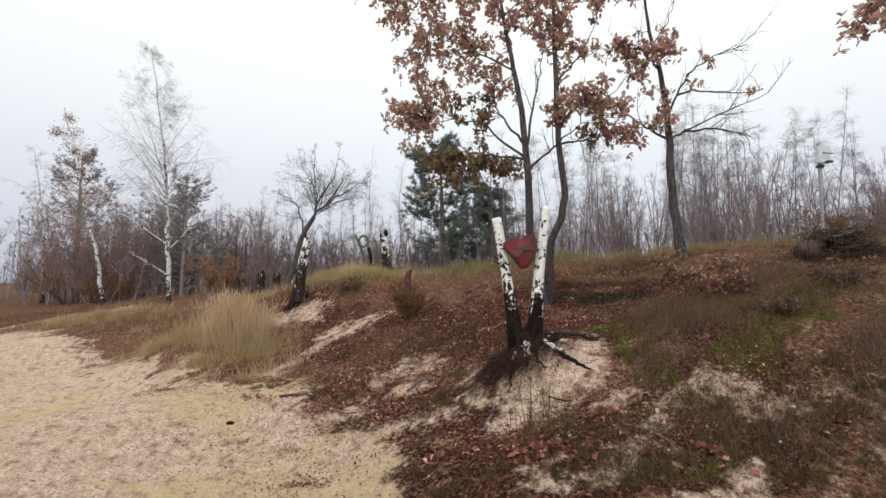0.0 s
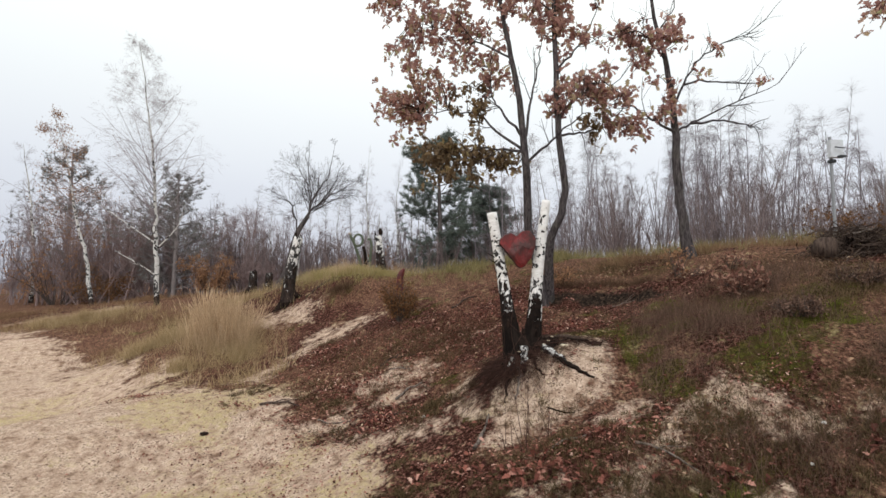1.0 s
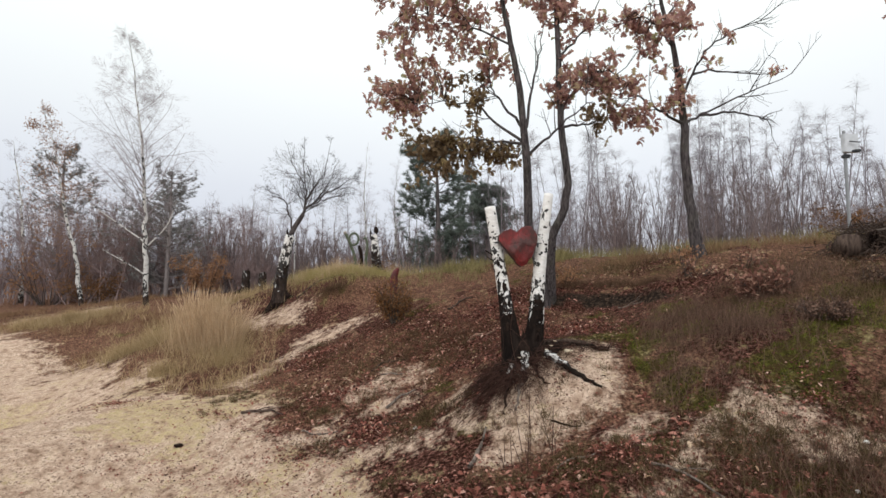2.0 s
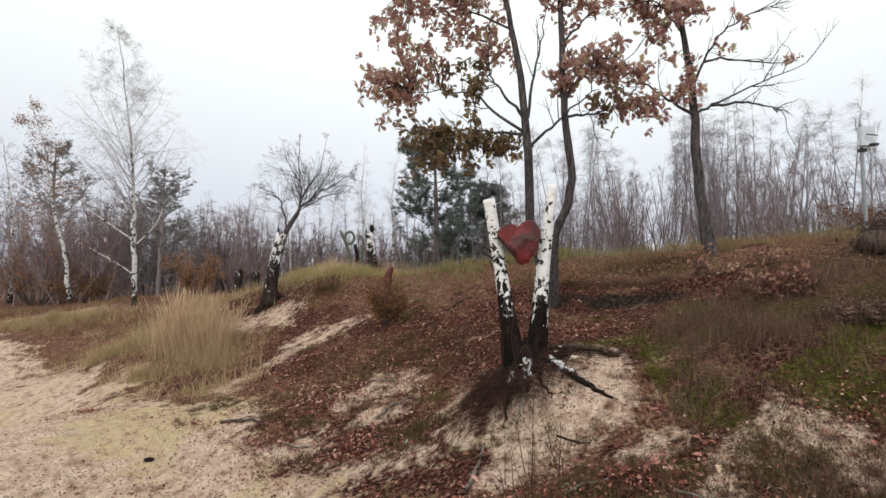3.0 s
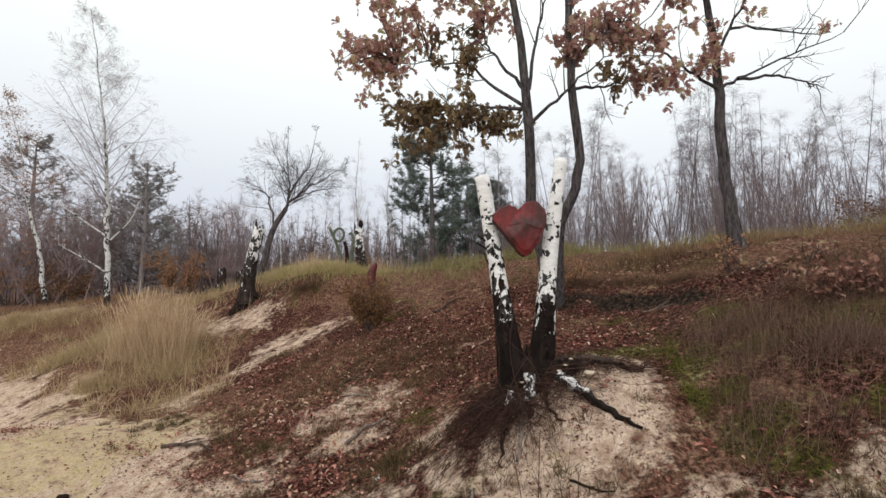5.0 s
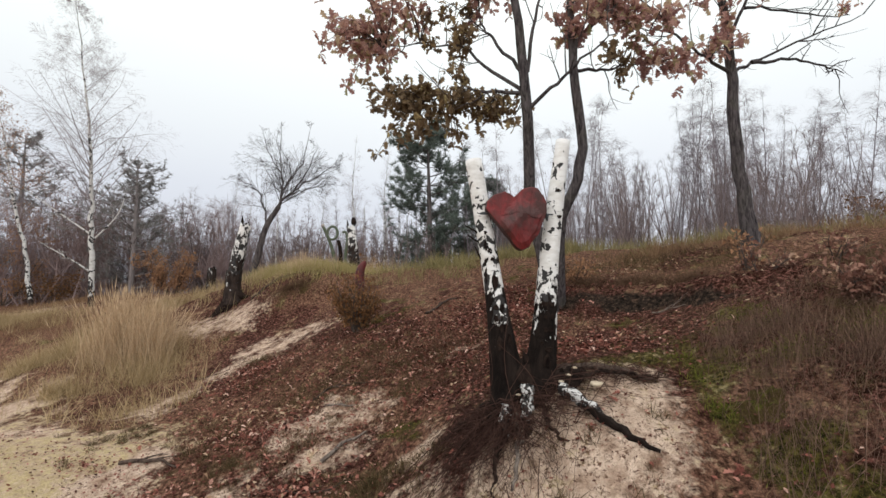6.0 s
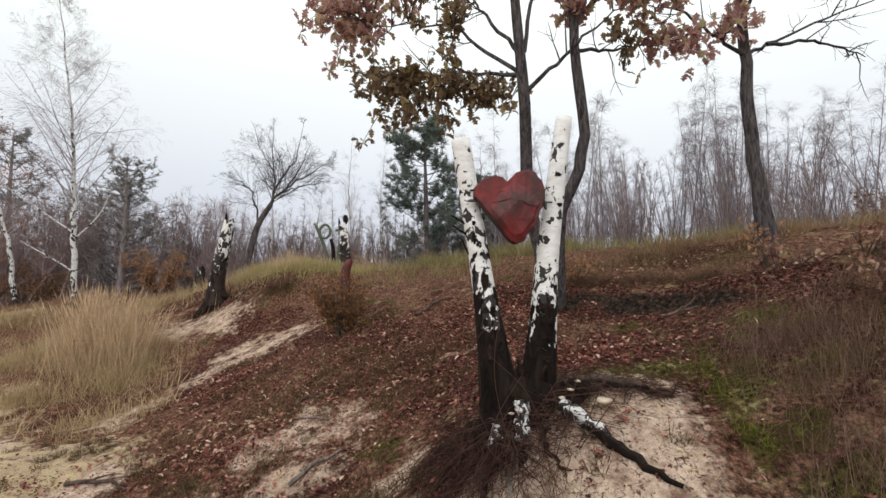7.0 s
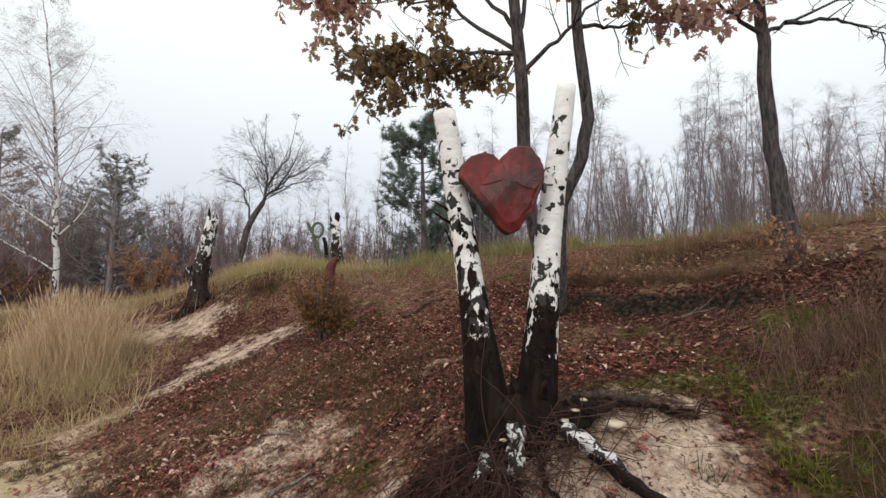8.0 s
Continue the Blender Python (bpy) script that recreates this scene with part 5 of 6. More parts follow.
def heart():
    """A heart hewn from a thick board, facing the hollow, held between both trunks."""
    rng = np.random.default_rng(71)
    center = np.array([1.085, 6.36, 2.485])
    ob = thing("wooden_heart", center, "large carved wooden heart, stained dark red, fixed between birch trunks", "sculpture")
    # Hewn corners, from the notch round by the right lobe, the blunt tip and the left lobe.
    corners = np.array([(-0.03, 0.150), (0.030, 0.212), (0.085, 0.232), (0.150, 0.222), (0.198, 0.160), (0.222, 0.095), (0.214, 0.020), (0.165, -0.110), (0.085, -0.225),
                        (0.030, -0.252), (-0.010, -0.236), (-0.105, -0.110), (-0.190, -0.005), (-0.242, 0.060), (-0.238, 0.115), (-0.185, 0.170), (-0.100, 0.196), (-0.055, 0.182)])
    n = 4 * len(corners)
    ends = np.vstack([corners, corners[:1]])
    rim = np.concatenate([ends[k] + (ends[k + 1] - ends[k]) * (np.arange(4) / 4)[:, None] for k in range(len(corners))]) + rng.normal(0, 0.0022, (n, 2))
    core = np.array([0.01, 0.02])
    # Flat axe cuts: depth at the core, fall to the right, fall upward.
    cuts = [(0.100, 0.02, 0.20), (0.104, -0.16, 0.02), (0.096, 0.22, -0.06), (0.110, -0.05, -0.20), (0.092, -0.34, 0.30), (0.099, 0.30, 0.34)]

    def ring(scale, depth=None, jitter=0.0):
        q = core + (rim - core) * scale
        if depth is None:
            dx, dz = q[:, 0] - core[0], q[:, 1] - core[1]
            hewn = np.min([d - 0.8 * (fx * dx + fz * dz) for d, fx, fz in cuts], axis=0)
            hewn = hewn + 0.008 * (fbm(q[:, 0] * 22 + 3, q[:, 1] * 22, 78, 2) - 0.5) - 0.02 * np.clip(scale - 0.8, 0, 1) / 0.2
            depth = -np.maximum(hewn, 0.058)
        return np.stack([q[:, 0], np.full(n, 0.0) + depth + rng.normal(0, jitter, n), q[:, 1]], -1) + center

    def skin(rings, close):
        v = np.concatenate(rings)
        f = [[i * n + j, i * n + (j + 1) % n, (i + 1) * n + (j + 1) % n, (i + 1) * n + j] for i in range(len(rings) - 1) for j in range(n)]
        if close:
            v = np.vstack([v, rings[-1].mean(0)[None]])
            o = (len(rings) - 1) * n
            f += [[o + j, o + (j + 1) % n, len(v) - 1] for j in range(n)]
        return v, f

    part("face", Geo().add(*skin([ring(0.985, -0.055), *[ring(k) for k in (0.95, 0.88, 0.80, 0.70, 0.60, 0.50, 0.40, 0.30, 0.20, 0.10)]], True)), RED_WOOD, ob, "dark red axe-hewn face with brown patches", False)
    part("rim", Geo().add(*skin([ring(0.93, 0.055), ring(1.0, 0.045, 0.002), ring(1.01, 0.0, 0.003), ring(0.985, -0.055, 0.0)], False)), RED_EDGE, ob, "dark weathered edge", False)
    part("back", Geo().add(*skin([ring(0.93, 0.055), ring(0.5, 0.06)], True)), RED_EDGE, ob, "", False)

    def front(a, b):
        dx, dz = a - core[0], b - core[1]
        return -max(min(d - 0.8 * (fx * dx + fz * dz) for d, fx, fz in cuts), 0.058) - 0.001

    for pts, r in (([(-0.13, 0.01), (-0.06, 0.022), (0.0, 0.04), (0.03, 0.055)], 0.0022), ([(0.035, 0.045), (0.075, 0.012), (0.12, -0.006), (0.17, -0.012)], 0.0035), ([(0.01, 0.045), (0.0, 0.10), (-0.015, 0.14)], 0.0012),
                   ([(-0.03, -0.13), (0.03, -0.10), (0.09, -0.11)], 0.0012)):
        line = curve([(center[0] + a, center[1] + front(a, b), center[2] + b) for a, b in pts], 9)
        part("crack", Geo().add(*tube(line, (r * 0.5, r, r * 0.4), 5)), RED_EDGE, ob, "open crack in the wood")
    bolt = Geo().add(*lump(center + np.array([0.222, -0.03, 0.0]), (0.012, 0.022, 0.028), 9))
    part("bracket", bolt, BLACK_PLASTIC, ob, "dark iron fixing at the edge")
    tie = Geo().add(*tube([center + np.array([-0.28, 0.0, 0.03]), center + np.array([0.28, 0.02, 0.03])], (0.006, 0.006), 6))
    part("fixing_rod", tie, BLACK_PLASTIC, ob, "iron rod let into both trunks")
    return ob


heart()


# ---- broken birches and painted carvings on the bank ----
def snag(name, points, radii, label, seed, top_spikes, roots=5):
    rng = np.random.default_rng(seed)
    base = at(points[0][0], points[0][1], -0.06)
    ob = thing(name, base, label, "tree stump")
    line = curve([base, *points[1:]], 26)
    v, f = tube(line, radii, 16, 0.07, rng, False)
    ring = v[-16:]
    ring[:, 2] += rng.uniform(-0.12, 0.05, 16)
    v[-16:] = ring
    v = np.vstack([v, ring.mean(0)[None] - np.array([0, 0, 0.10])])
    f = f.tolist() + [[25 * 16 + j, 25 * 16 + (j + 1) % 16, len(v) - 1] for j in range(16)]
    part("trunk", Geo().add(v, f), SNAG_BARK, ob)
    for dx, r, h in top_spikes:
        p = line[-1] + np.array([dx, 0, -0.15])
        part("splinter", Geo().add(*tube([p, p + np.array([dx * 0.1, 0, h * 0.6]), p + np.array([dx * 0.3, 0.01, h])], (r, r * 0.75, 0.008), 7, 0.15, rng)), DARK_ROOT, ob, "jagged dark splinter of the broken top")
    for k in range(roots):
        a = radians(200 + 140 * k / max(roots - 1, 1)) + rng.normal(0, 0.1)
        b = base[:2]
        d = np.array([math.cos(a), math.sin(a)])
        ln = rng.uniform(0.3, 0.6)
        lr = ground_root([tuple(b + d * 0.08), tuple(b + d * ln * 0.5), tuple(b + d * ln)], (0.14, 0.05, -0.03))
        part("root", Geo().add(*tube(lr, (radii[0] * 0.45, radii[0] * 0.3, 0.012), 7, 0.1, rng)), DARK_ROOT, ob)
    return ob


snag("birch_snag", [(-4.20, 13.5, 1.3), (-4.22, 13.5, 2.02), (-4.10, 13.5, 2.75), (-3.98, 13.5, 3.36)], (0.27, 0.17, 0.15, 0.135, 0.115), "broken birch snag with black and white bark on the bank", 81,
     [(-0.07, 0.05, 0.34), (0.05, 0.04, 0.2)])
for x, y, tall in ((-7.95, 20.0, 0.95), (-7.3, 20.1, 0.8)):
    snag("charred_stump", [(x, y, 1.9), (x + 0.03, y, 2.2), (x + 0.05, y, float(height(x, y)) + tall)], (0.22, 0.17, 0.16, 0.14), "short blackened stump behind the grassy rise", 86 + int(y * 10) % 7, [(0.05, 0.04, 0.2)], 3)
carved = snag("carved_post", [(-2.02, 16.8, 2.5), (-2.12, 16.8, 3.2), (-2.18, 16.8, 3.72)], (0.22, 0.15, 0.12, 0.11), "charred birch post with white bark and a carved head", 82, [(-0.09, 0.04, 0.34)], 3)
part("cap", Geo().add(*lump((-2.10, 16.78, 3.86), (0.085, 0.085, 0.13), 5)), DARK_ROOT, carved, "charred carved head")


def painted_pair():
    """Slim leaning stems, painted green, one cut pale at the top and one curled into a ring."""
    rng = np.random.default_rng(83)
    base = at(-3.25, 20.0, -0.05)
    z = base[2]
    ob = thing("painted_carving", base, "pair of leaning stems with a green painted wooden ring", "sculpture")
    lean = curve([(-3.22, 20.0, z), (-3.42, 20.0, 3.05), (-3.58, 20.0, 3.55), (-3.82, 20.0, 4.10)], 16)
    part("stem", Geo().add(*tube(lean, (0.095, 0.068, 0.058, 0.055), 10, 0.06, rng, True)), GREEN_PAINT, ob, "leaning green painted stem")
    part("cut_top", Geo().add(*lump((-3.84, 19.98, 4.14), (0.08, 0.075, 0.06), 6)), CUT_WOOD, ob, "pale cut end")
    part("stem", Geo().add(*tube(curve([(-3.12, 20.0, z), (-3.16, 20.0, 3.1), (-3.26, 20.0, 3.6)], 12), (0.09, 0.07, 0.06), 10, 0.06, rng)), DARK_ROOT, ob, "dark bare stem")
    a = np.linspace(-0.9, 2 * np.pi - 0.5, 25)
    loop = np.stack([0.19 * np.cos(a), 0.03 * np.sin(a), 0.25 * np.sin(a)], -1) + np.array([-3.47, 19.96, 3.86])
    part("ring", Geo().add(*tube(loop, (0.05, 0.046), 9, 0.04, rng)), GREEN_PAINT, ob, "green painted ring")
    base2 = at(-2.92, 19.7, -0.05)
    side = thing("painted_carving", base2, "short green painted wooden hook beside a post", "sculpture")
    hook = curve([base2, (-2.92, 19.7, 3.0), (-2.86, 19.7, 3.6), (-2.94, 19.7, 3.88), (-3.04, 19.7, 3.84)], 16)
    part("hook", Geo().add(*tube(hook, (0.068, 0.06, 0.052, 0.044, 0.04), 9, 0.05, rng)), GREEN_PAINT, side)


painted_pair()


def red_moon():
    """A small upright crescent of red painted wood."""
    base = at(-0.80, 10.5, -0.05)
    ob = thing("red_crescent", base, "red painted wooden crescent with a curved tip behind a bush", "sculpture")
    top = 2.36
    zs = np.append(np.linspace(base[2], top - 0.36, 4), np.linspace(top - 0.30, top, 12))
    d = top - zs
    mid = base[0] - 0.01 + 0.075 * np.clip(1 - d / 0.20, 0, 1) ** 1.5
    wide = np.interp(d, [0, 0.02, 0.05, 0.10, 0.18, 0.40, 2], [0.014, 0.04, 0.058, 0.07, 0.075, 0.076, 0.07])
    v, f = [], []
    for z, x, w in zip(zs, mid, wide):
        for a in range(8):
            c, s = math.cos(a * math.pi / 4), math.sin(a * math.pi / 4)
            v.append((x + w * c, base[1] + 0.045 * s * (0.4 + w / 0.076 * 0.6), z))
    for i in range(15):
        f += [[i * 8 + j, i * 8 + (j + 1) % 8, (i + 1) * 8 + (j + 1) % 8, (i + 1) * 8 + j] for j in range(8)]
    part("body", Geo().add(v, f), RED_WOOD, ob)


red_moon()


def uprooted_stump():
    """A short thick log and a low heap of dry brush and earth on the crest of the bank."""
    rng = np.random.default_rng(85)
    base = at(5.72, 7.2, -0.06)
    ob = thing("uprooted_stump", base, "short dark log on the bank with dry brush heaped behind it", "tree stump")
    line = curve([base + np.array([-0.12, -0.16, 0.20]), base + np.array([0.06, 0.02, 0.20]), base + np.array([0.36, 0.22, 0.17])], 9)
    part("trunk", Geo().add(*tube(line[::-1], (0.12, 0.14, 0.15), 16, 0.10, rng, True)), BROWN_STICK, ob)
    for k in range(4):
        a = rng.uniform(-0.2, 2.2)
        p = shoot(rng, base + np.array([0.45, 0.1, 0.10]), np.array([math.cos(a), -0.3, math.sin(a) * 0.35]), rng.uniform(0.25, 0.45), 0.3, -0.9, 7)
        part("root", Geo().add(*tube(p, (0.045, 0.03, 0.01), 7, 0.15, rng)), DARK_ROOT, ob, "crooked dark root")
    brush = Geo()
    for k in range(900):
        q = np.array([6.35 + rng.normal(0, 0.32), 7.35 + rng.normal(0, 0.2)])
        hump = 0.36 * math.exp(-((q[0] - 6.35) / 0.5) ** 2)
        d = np.array([rng.normal(0, 0.9), rng.normal(0, 0.6), rng.uniform(-0.25, 0.4)])
        brush.add(*tube(shoot(rng, at(q[0], q[1], rng.uniform(0.0, hump + 0.02)), d, rng.uniform(0.12, 0.5), 0.3, -0.6, 5), (rng.uniform(0.003, 0.012), 0.002), 4))
    part("brushwood", brush, BROWN_STICK, ob, "heap of dark dry twigs", kind="stuff")
    for k in range(3):
        p = shoot(rng, at(6.15 + 0.14 * k, 7.2, 0.34), np.array([0.7 - 0.5 * k, -0.2, 0.2]), 0.22, 0.2, 0.0, 6)
        part("branch", Geo().add(*tube(p, (0.014, 0.005), 6)), STICK, ob, "pale broken branch")


uprooted_stump()


def lamp_post():
    base = at(8.75, 10.5, -0.05)
    x, y = 8.75, 10.5
    ob = thing("lamp_post", base, "galvanised pole with a pale grey box and small lamps on top", "street lamp")
    part("pole", Geo().add(*tube([(x, y, base[2]), (x, y, 5.30)], (0.034, 0.03), 12)), STEEL, ob)

    def block(cx, cy, cz, sx, sy, sz, bev=0.012):
        bm = bmesh.new()
        bmesh.ops.create_cube(bm, size=1)
        bmesh.ops.scale(bm, vec=(sx, sy, sz), verts=bm.verts)
        bmesh.ops.bevel(bm, geom=bm.edges[:], offset=bev, segments=2, affect="EDGES")
        bmesh.ops.translate(bm, vec=(cx, cy, cz), verts=bm.verts)
        v = [tuple(q.co) for q in bm.verts]
        bm.verts.index_update()
        f = [[q.index for q in face.verts] for face in bm.faces]
        bm.free()
        return v, f

    part("box", Geo().add(*block(x + 0.03, y - 0.09, 5.0, 0.30, 0.10, 0.40)), WHITE_BOX, ob, "pale grey cabinet", False)
    part("bracket", Geo().add(*block(x, y - 0.02, 4.74, 0.14, 0.10, 0.07)), BLACK_PLASTIC, ob, "", False)
    part("arm", Geo().add(*tube([(x - 0.05, y - 0.18, 5.02), (x + 0.12, y - 0.24, 4.98)], (0.015, 0.012), 6)), BLACK_PLASTIC, ob)
    part("lamp_head", Geo().add(*block(x + 0.05, y - 0.22, 4.80, 0.14, 0.10, 0.05)), BLACK_PLASTIC, ob, "small dark lamp head", False)
    part("antenna", Geo().add(*tube([(x - 0.08, y, 5.15), (x - 0.08, y, 5.42)], (0.012, 0.006), 6)), STEEL, ob)


lamp_post()


# ---- sticks, stones and shrubs ----
def stick(points, r, material, label, fork=0, seed=1):
    rng = np.random.default_rng(seed)
    line = ground_root(points, (r, r * 1.4, r * 0.8))
    base = line[0]
    ob = thing("stick", base, label, "stick", "sticks on the ground")
    part("shaft", Geo().add(*tube(line, (r, r * 0.9, r * 0.4), 7, 0.08, rng)), material, ob)
    for k in range(fork):
        s = line[6 + 4 * k]
        p = shoot(rng, s, unit(line[8] - line[4]) + np.array([0, 0.6 - k, 0.35]), 0.25, 0.15, -0.3, 5)
        part("side_twig", Geo().add(*tube(p, (r * 0.5, r * 0.2), 5)), material, ob)


stick([(-2.65, 7.6), (-2.35, 7.58), (-2.0, 7.45)], 0.02, BROWN_STICK, "dark rotten stick on leaf litter", 2, 1)
stick([(-0.55, 7.12), (-0.4, 7.2), (-0.18, 7.32)], 0.018, STICK, "pale grey stick on the slope", 0, 2)
stick([(0.42, 5.1), (0.52, 5.3), (0.62, 5.62)], 0.02, STICK, "grey stick half sunk in sand", 1, 3)
stick([(2.95, 8.2), (3.1, 8.12), (3.28, 8.08)], 0.009, STICK, "pale forked twig on dark earth", 2, 4)
stick([(0.30, 9.75), (0.55, 10.0), (0.85, 10.25)], 0.02, BROWN_STICK, "mossy branch on the leafy slope", 1, 5)
stick([(-3.6, 13.0), (-3.2, 13.2), (-2.7, 13.15)], 0.022, BROWN_STICK, "fallen dark branch beside a snag", 1, 6)
stick([(-0.73, 7.97), (-0.55, 7.9), (-0.36, 7.84)], 0.012, STICK, "bleached white stick on leaf litter", 1, 12)
stick([(-3.5, 10.5), (-3.2, 10.3), (-2.8, 10.3)], 0.010, BROWN_STICK, "thin brown twig on the sandy slope", 1, 13)
stick([(-0.9, 6.9), (-0.5, 6.75), (-0.2, 6.8)], 0.009, BROWN_STICK, "thin brown twig on sand", 2, 14)
stick([(1.1, 4.75), (1.35, 4.72), (1.55, 4.8)], 0.010, STICK, "thin pale twig among grass", 0, 7)
stick([(1.75, 4.5), (1.95, 4.35), (2.1, 4.12)], 0.011, STICK, "thin twig among leaves", 1, 8)
stick([(-0.95, 8.2), (-0.6, 8.3), (-0.3, 8.25)], 0.012, BROWN_STICK, "dark twig on leaf litter", 1, 9)
stick([(-1.6, 6.95), (-1.3, 6.8), (-1.0, 6.85)], 0.010, STICK, "thin twig on sand", 1, 10)
stick([(1.25, 5.55), (1.38, 5.45), (1.5, 5.4)], 0.009, DARK_ROOT, "dark twig on bare sand", 1, 11)
lone("chip", Geo().add(*lump(at(-3.1, 6.85, 0.02), (0.06, 0.03, 0.025), 8)), DARK_ROOT, at(-3.1, 6.85), "dark piece of bark on bare sand", "bark")
for k, (x, y, r) in enumerate(((-0.12, 6.35, 0.024), (3.25, 4.35, 0.02), (2.9, 4.05, 0.016))):
    lone("pebble", Geo().add(*lump(at(x, y, r * 0.5), (r, r * 0.8, r * 0.7), 20 + k)), STONE, at(x, y), "small white pebble on the slope", "stone", "pebbles")


def shrub(name, x, y, tall, wide, material, label, seed, stems=9, leaf=0.045, per=5, density=3.0, lobed=False):
    rng = np.random.default_rng(seed)
    base = at(x, y, -0.02)
    ob = thing(name, base, label, "shrub")
    twigs, ends = Geo(), []
    for k in range(stems):
        a = rng.uniform(0, 2 * np.pi)
        p = shoot(rng, base + np.array([math.cos(a), math.sin(a), 0]) * wide * 0.12, np.array([math.cos(a) * wide / tall, math.sin(a) * wide / tall, 1.2]), tall * rng.uniform(0.6, 1.05), 0.12, 0.3, 6)
        part("stem", Geo().add(*tube(p, (0.006 + tall * 0.006, 0.003), 5)), OAK_TWIG, ob)
        for t, s, d in side_shoots(rng, p, int(6 * density / 3), 0.8, 0.2):
            w = shoot(rng, s, d, wide * rng.uniform(0.2, 0.45), 0.2, 0.2, 4)
            twigs.add(*tube(w, (0.003 + tall * 0.001, 0.002), 3))
            ends += [w[2], w[3], (w[1] + w[2]) / 2]
    part("twig_spray", twigs, OAK_TWIG, ob, kind="stuff")
    geo, pts = Geo(), np.repeat(np.array(ends), per, 0)
    pts = pts + rng.normal(0, leaf * 0.8, pts.shape)
    scatter(geo, LEAF_V if lobed else SMALL_V, LEAF_F if lobed else SMALL_F, pts, turns(rng, len(pts), 1.0), rng.uniform(0.6, 1.3, len(pts)) * leaf)
    part("foliage", geo, material, ob, "", False, "stuff")
    return ob


shrub("shrub", -0.74, 9.9, 0.80, 0.42, RUST_LEAF, "small bush with rust-brown leaves on the slope", 91, 30, 0.05, 5)
shrub("shrub", 4.10, 6.62, 0.34, 0.40, SCRUB_LEAF, "low red-brown seedling bush in dry grass", 92, 14, 0.06, 3, lobed=True)
shrub("oak_seedling", 3.95, 8.0, 0.5, 0.3, ORANGE_LEAF, "young oak with orange withered leaves", 93, 3, 0.06, 1, lobed=True)
shrub("oak_seedling", 4.42, 8.75, 0.42, 0.2, ORANGE_LEAF, "young oak with orange withered leaves", 94, 3, 0.06, 1, lobed=True)
shrub("shrub", 4.0, 7.85, 0.28, 0.45, SCRUB_LEAF, "low red-brown scrub on the bank", 95, 6, 0.06, 1, lobed=True)
shrub("shrub", 4.6, 7.6, 0.28, 0.45, SCRUB_LEAF, "low red-brown scrub on the bank", 105, 6, 0.06, 1, lobed=True)
shrub("heather_bush", 4.05, 5.62, 0.22, 0.36, HEATHER, "dark rounded heather bush beside moss", 102, 26, 0.03, 5)
shrub("heather_bush", 5.3, 6.2, 0.20, 0.5, HEATHER, "low brown heather bush on the bank", 104, 22, 0.03, 4)
shrub("shrub", 2.5, 9.6, 0.45, 0.3, ORANGE_LEAF, "small orange-leaved seedling behind oaks", 96, 6, 0.05, 4)
shrub("bush", -11.4, 23.6, 2.1, 1.15, ORANGE_LEAF, "orange-brown bush at the edge of the wood", 97, 26, 0.10, 7)
shrub("bush", -17.0, 23.5, 1.5, 1.8, RUST_LEAF, "brown bush under a leaning birch", 98, 16, 0.10, 5)
shrub("bush", -19.6, 24.2, 3.4, 2.6, ORANGE_LEAF, "large brown bush at the edge of the wood", 99, 18, 0.11, 5)
shrub("bush", -3.2, 24.0, 1.6, 2.0, RUST_LEAF, "rust-brown bush behind a grassy rise", 100, 16, 0.10, 5)
shrub("bush", 13.8, 15.5, 2.0, 1.6, RUST_LEAF, "brown bush on the bank", 101, 16, 0.10, 5)


def weed(x, y, tall, seed):
    """A few thin dry stems with side twigs."""
    rng = np.random.default_rng(seed)
    base = at(x, y, -0.01)
    ob = thing("dry_weed", base, "thin dry weed stalk standing in bare sand", "weed", "dry weeds")
    for k in range(3):
        p = shoot(rng, base + np.append(rng.normal(0, 0.03, 2), 0), np.array([rng.normal(-0.1, 0.12), rng.normal(0, 0.1), 1]), tall * (1 - 0.25 * k), 0.05, 0.1, 8)
        part("stem", Geo().add(*tube(p, (0.0045, 0.002), 5)), FIBRE, ob)
    for t, s, d in side_shoots(rng, p, 4, 0.6, 0.3):
        part("side_twig", Geo().add(*tube(shoot(rng, s, d, 0.12, 0.1, 0.2, 4), (0.002, 0.001), 4)), FIBRE, ob)


weed(0.96, 5.2, 0.62, 1)
weed(1.12, 5.0, 0.45, 2)
weed(0.72, 5.05, 0.3, 3)
weed(0.9, 4.8, 0.35, 4)

# ---- grass, heather, moss and fallen leaves ----
BLADE_V = np.array([(-0.012, 0, 0), (0.012, 0, 0), (-0.010, 0.06, 0.5), (0.010, 0.06, 0.5), (0.0, 0.30, 1.0)])
BLADE_F = np.array([(0, 1, 3), (0, 3, 2), (2, 3, 4)])
STALK_V = np.array([(-0.007, 0, 0), (0.007, 0, 0), (-0.006, 0.03, 0.55), (0.006, 0.03, 0.55), (0.0, 0.14, 1.0), (-0.010, 0.10, 0.84), (0.010, 0.11, 0.86)])
STALK_F = np.array([(0, 1, 3), (0, 3, 2), (2, 3, 4), (5, 6, 4)])


def inside(rng, n, spots):
    """n places spread over the spots, thinner towards their edges."""
    area = np.array([s[2] * s[3] for s in spots])
    pick = rng.choice(len(spots), n, p=area / area.sum())
    s = np.array(spots)[pick]
    r, a = np.abs(rng.normal(0, 0.55, n)), rng.uniform(0, 2 * np.pi, n)
    u, v, t = r * np.cos(a) * s[:, 2], r * np.sin(a) * s[:, 3], np.radians(s[:, 4])
    return s[:, 0] + u * np.cos(t) - v * np.sin(t), s[:, 1] + u * np.sin(t) + v * np.cos(t)


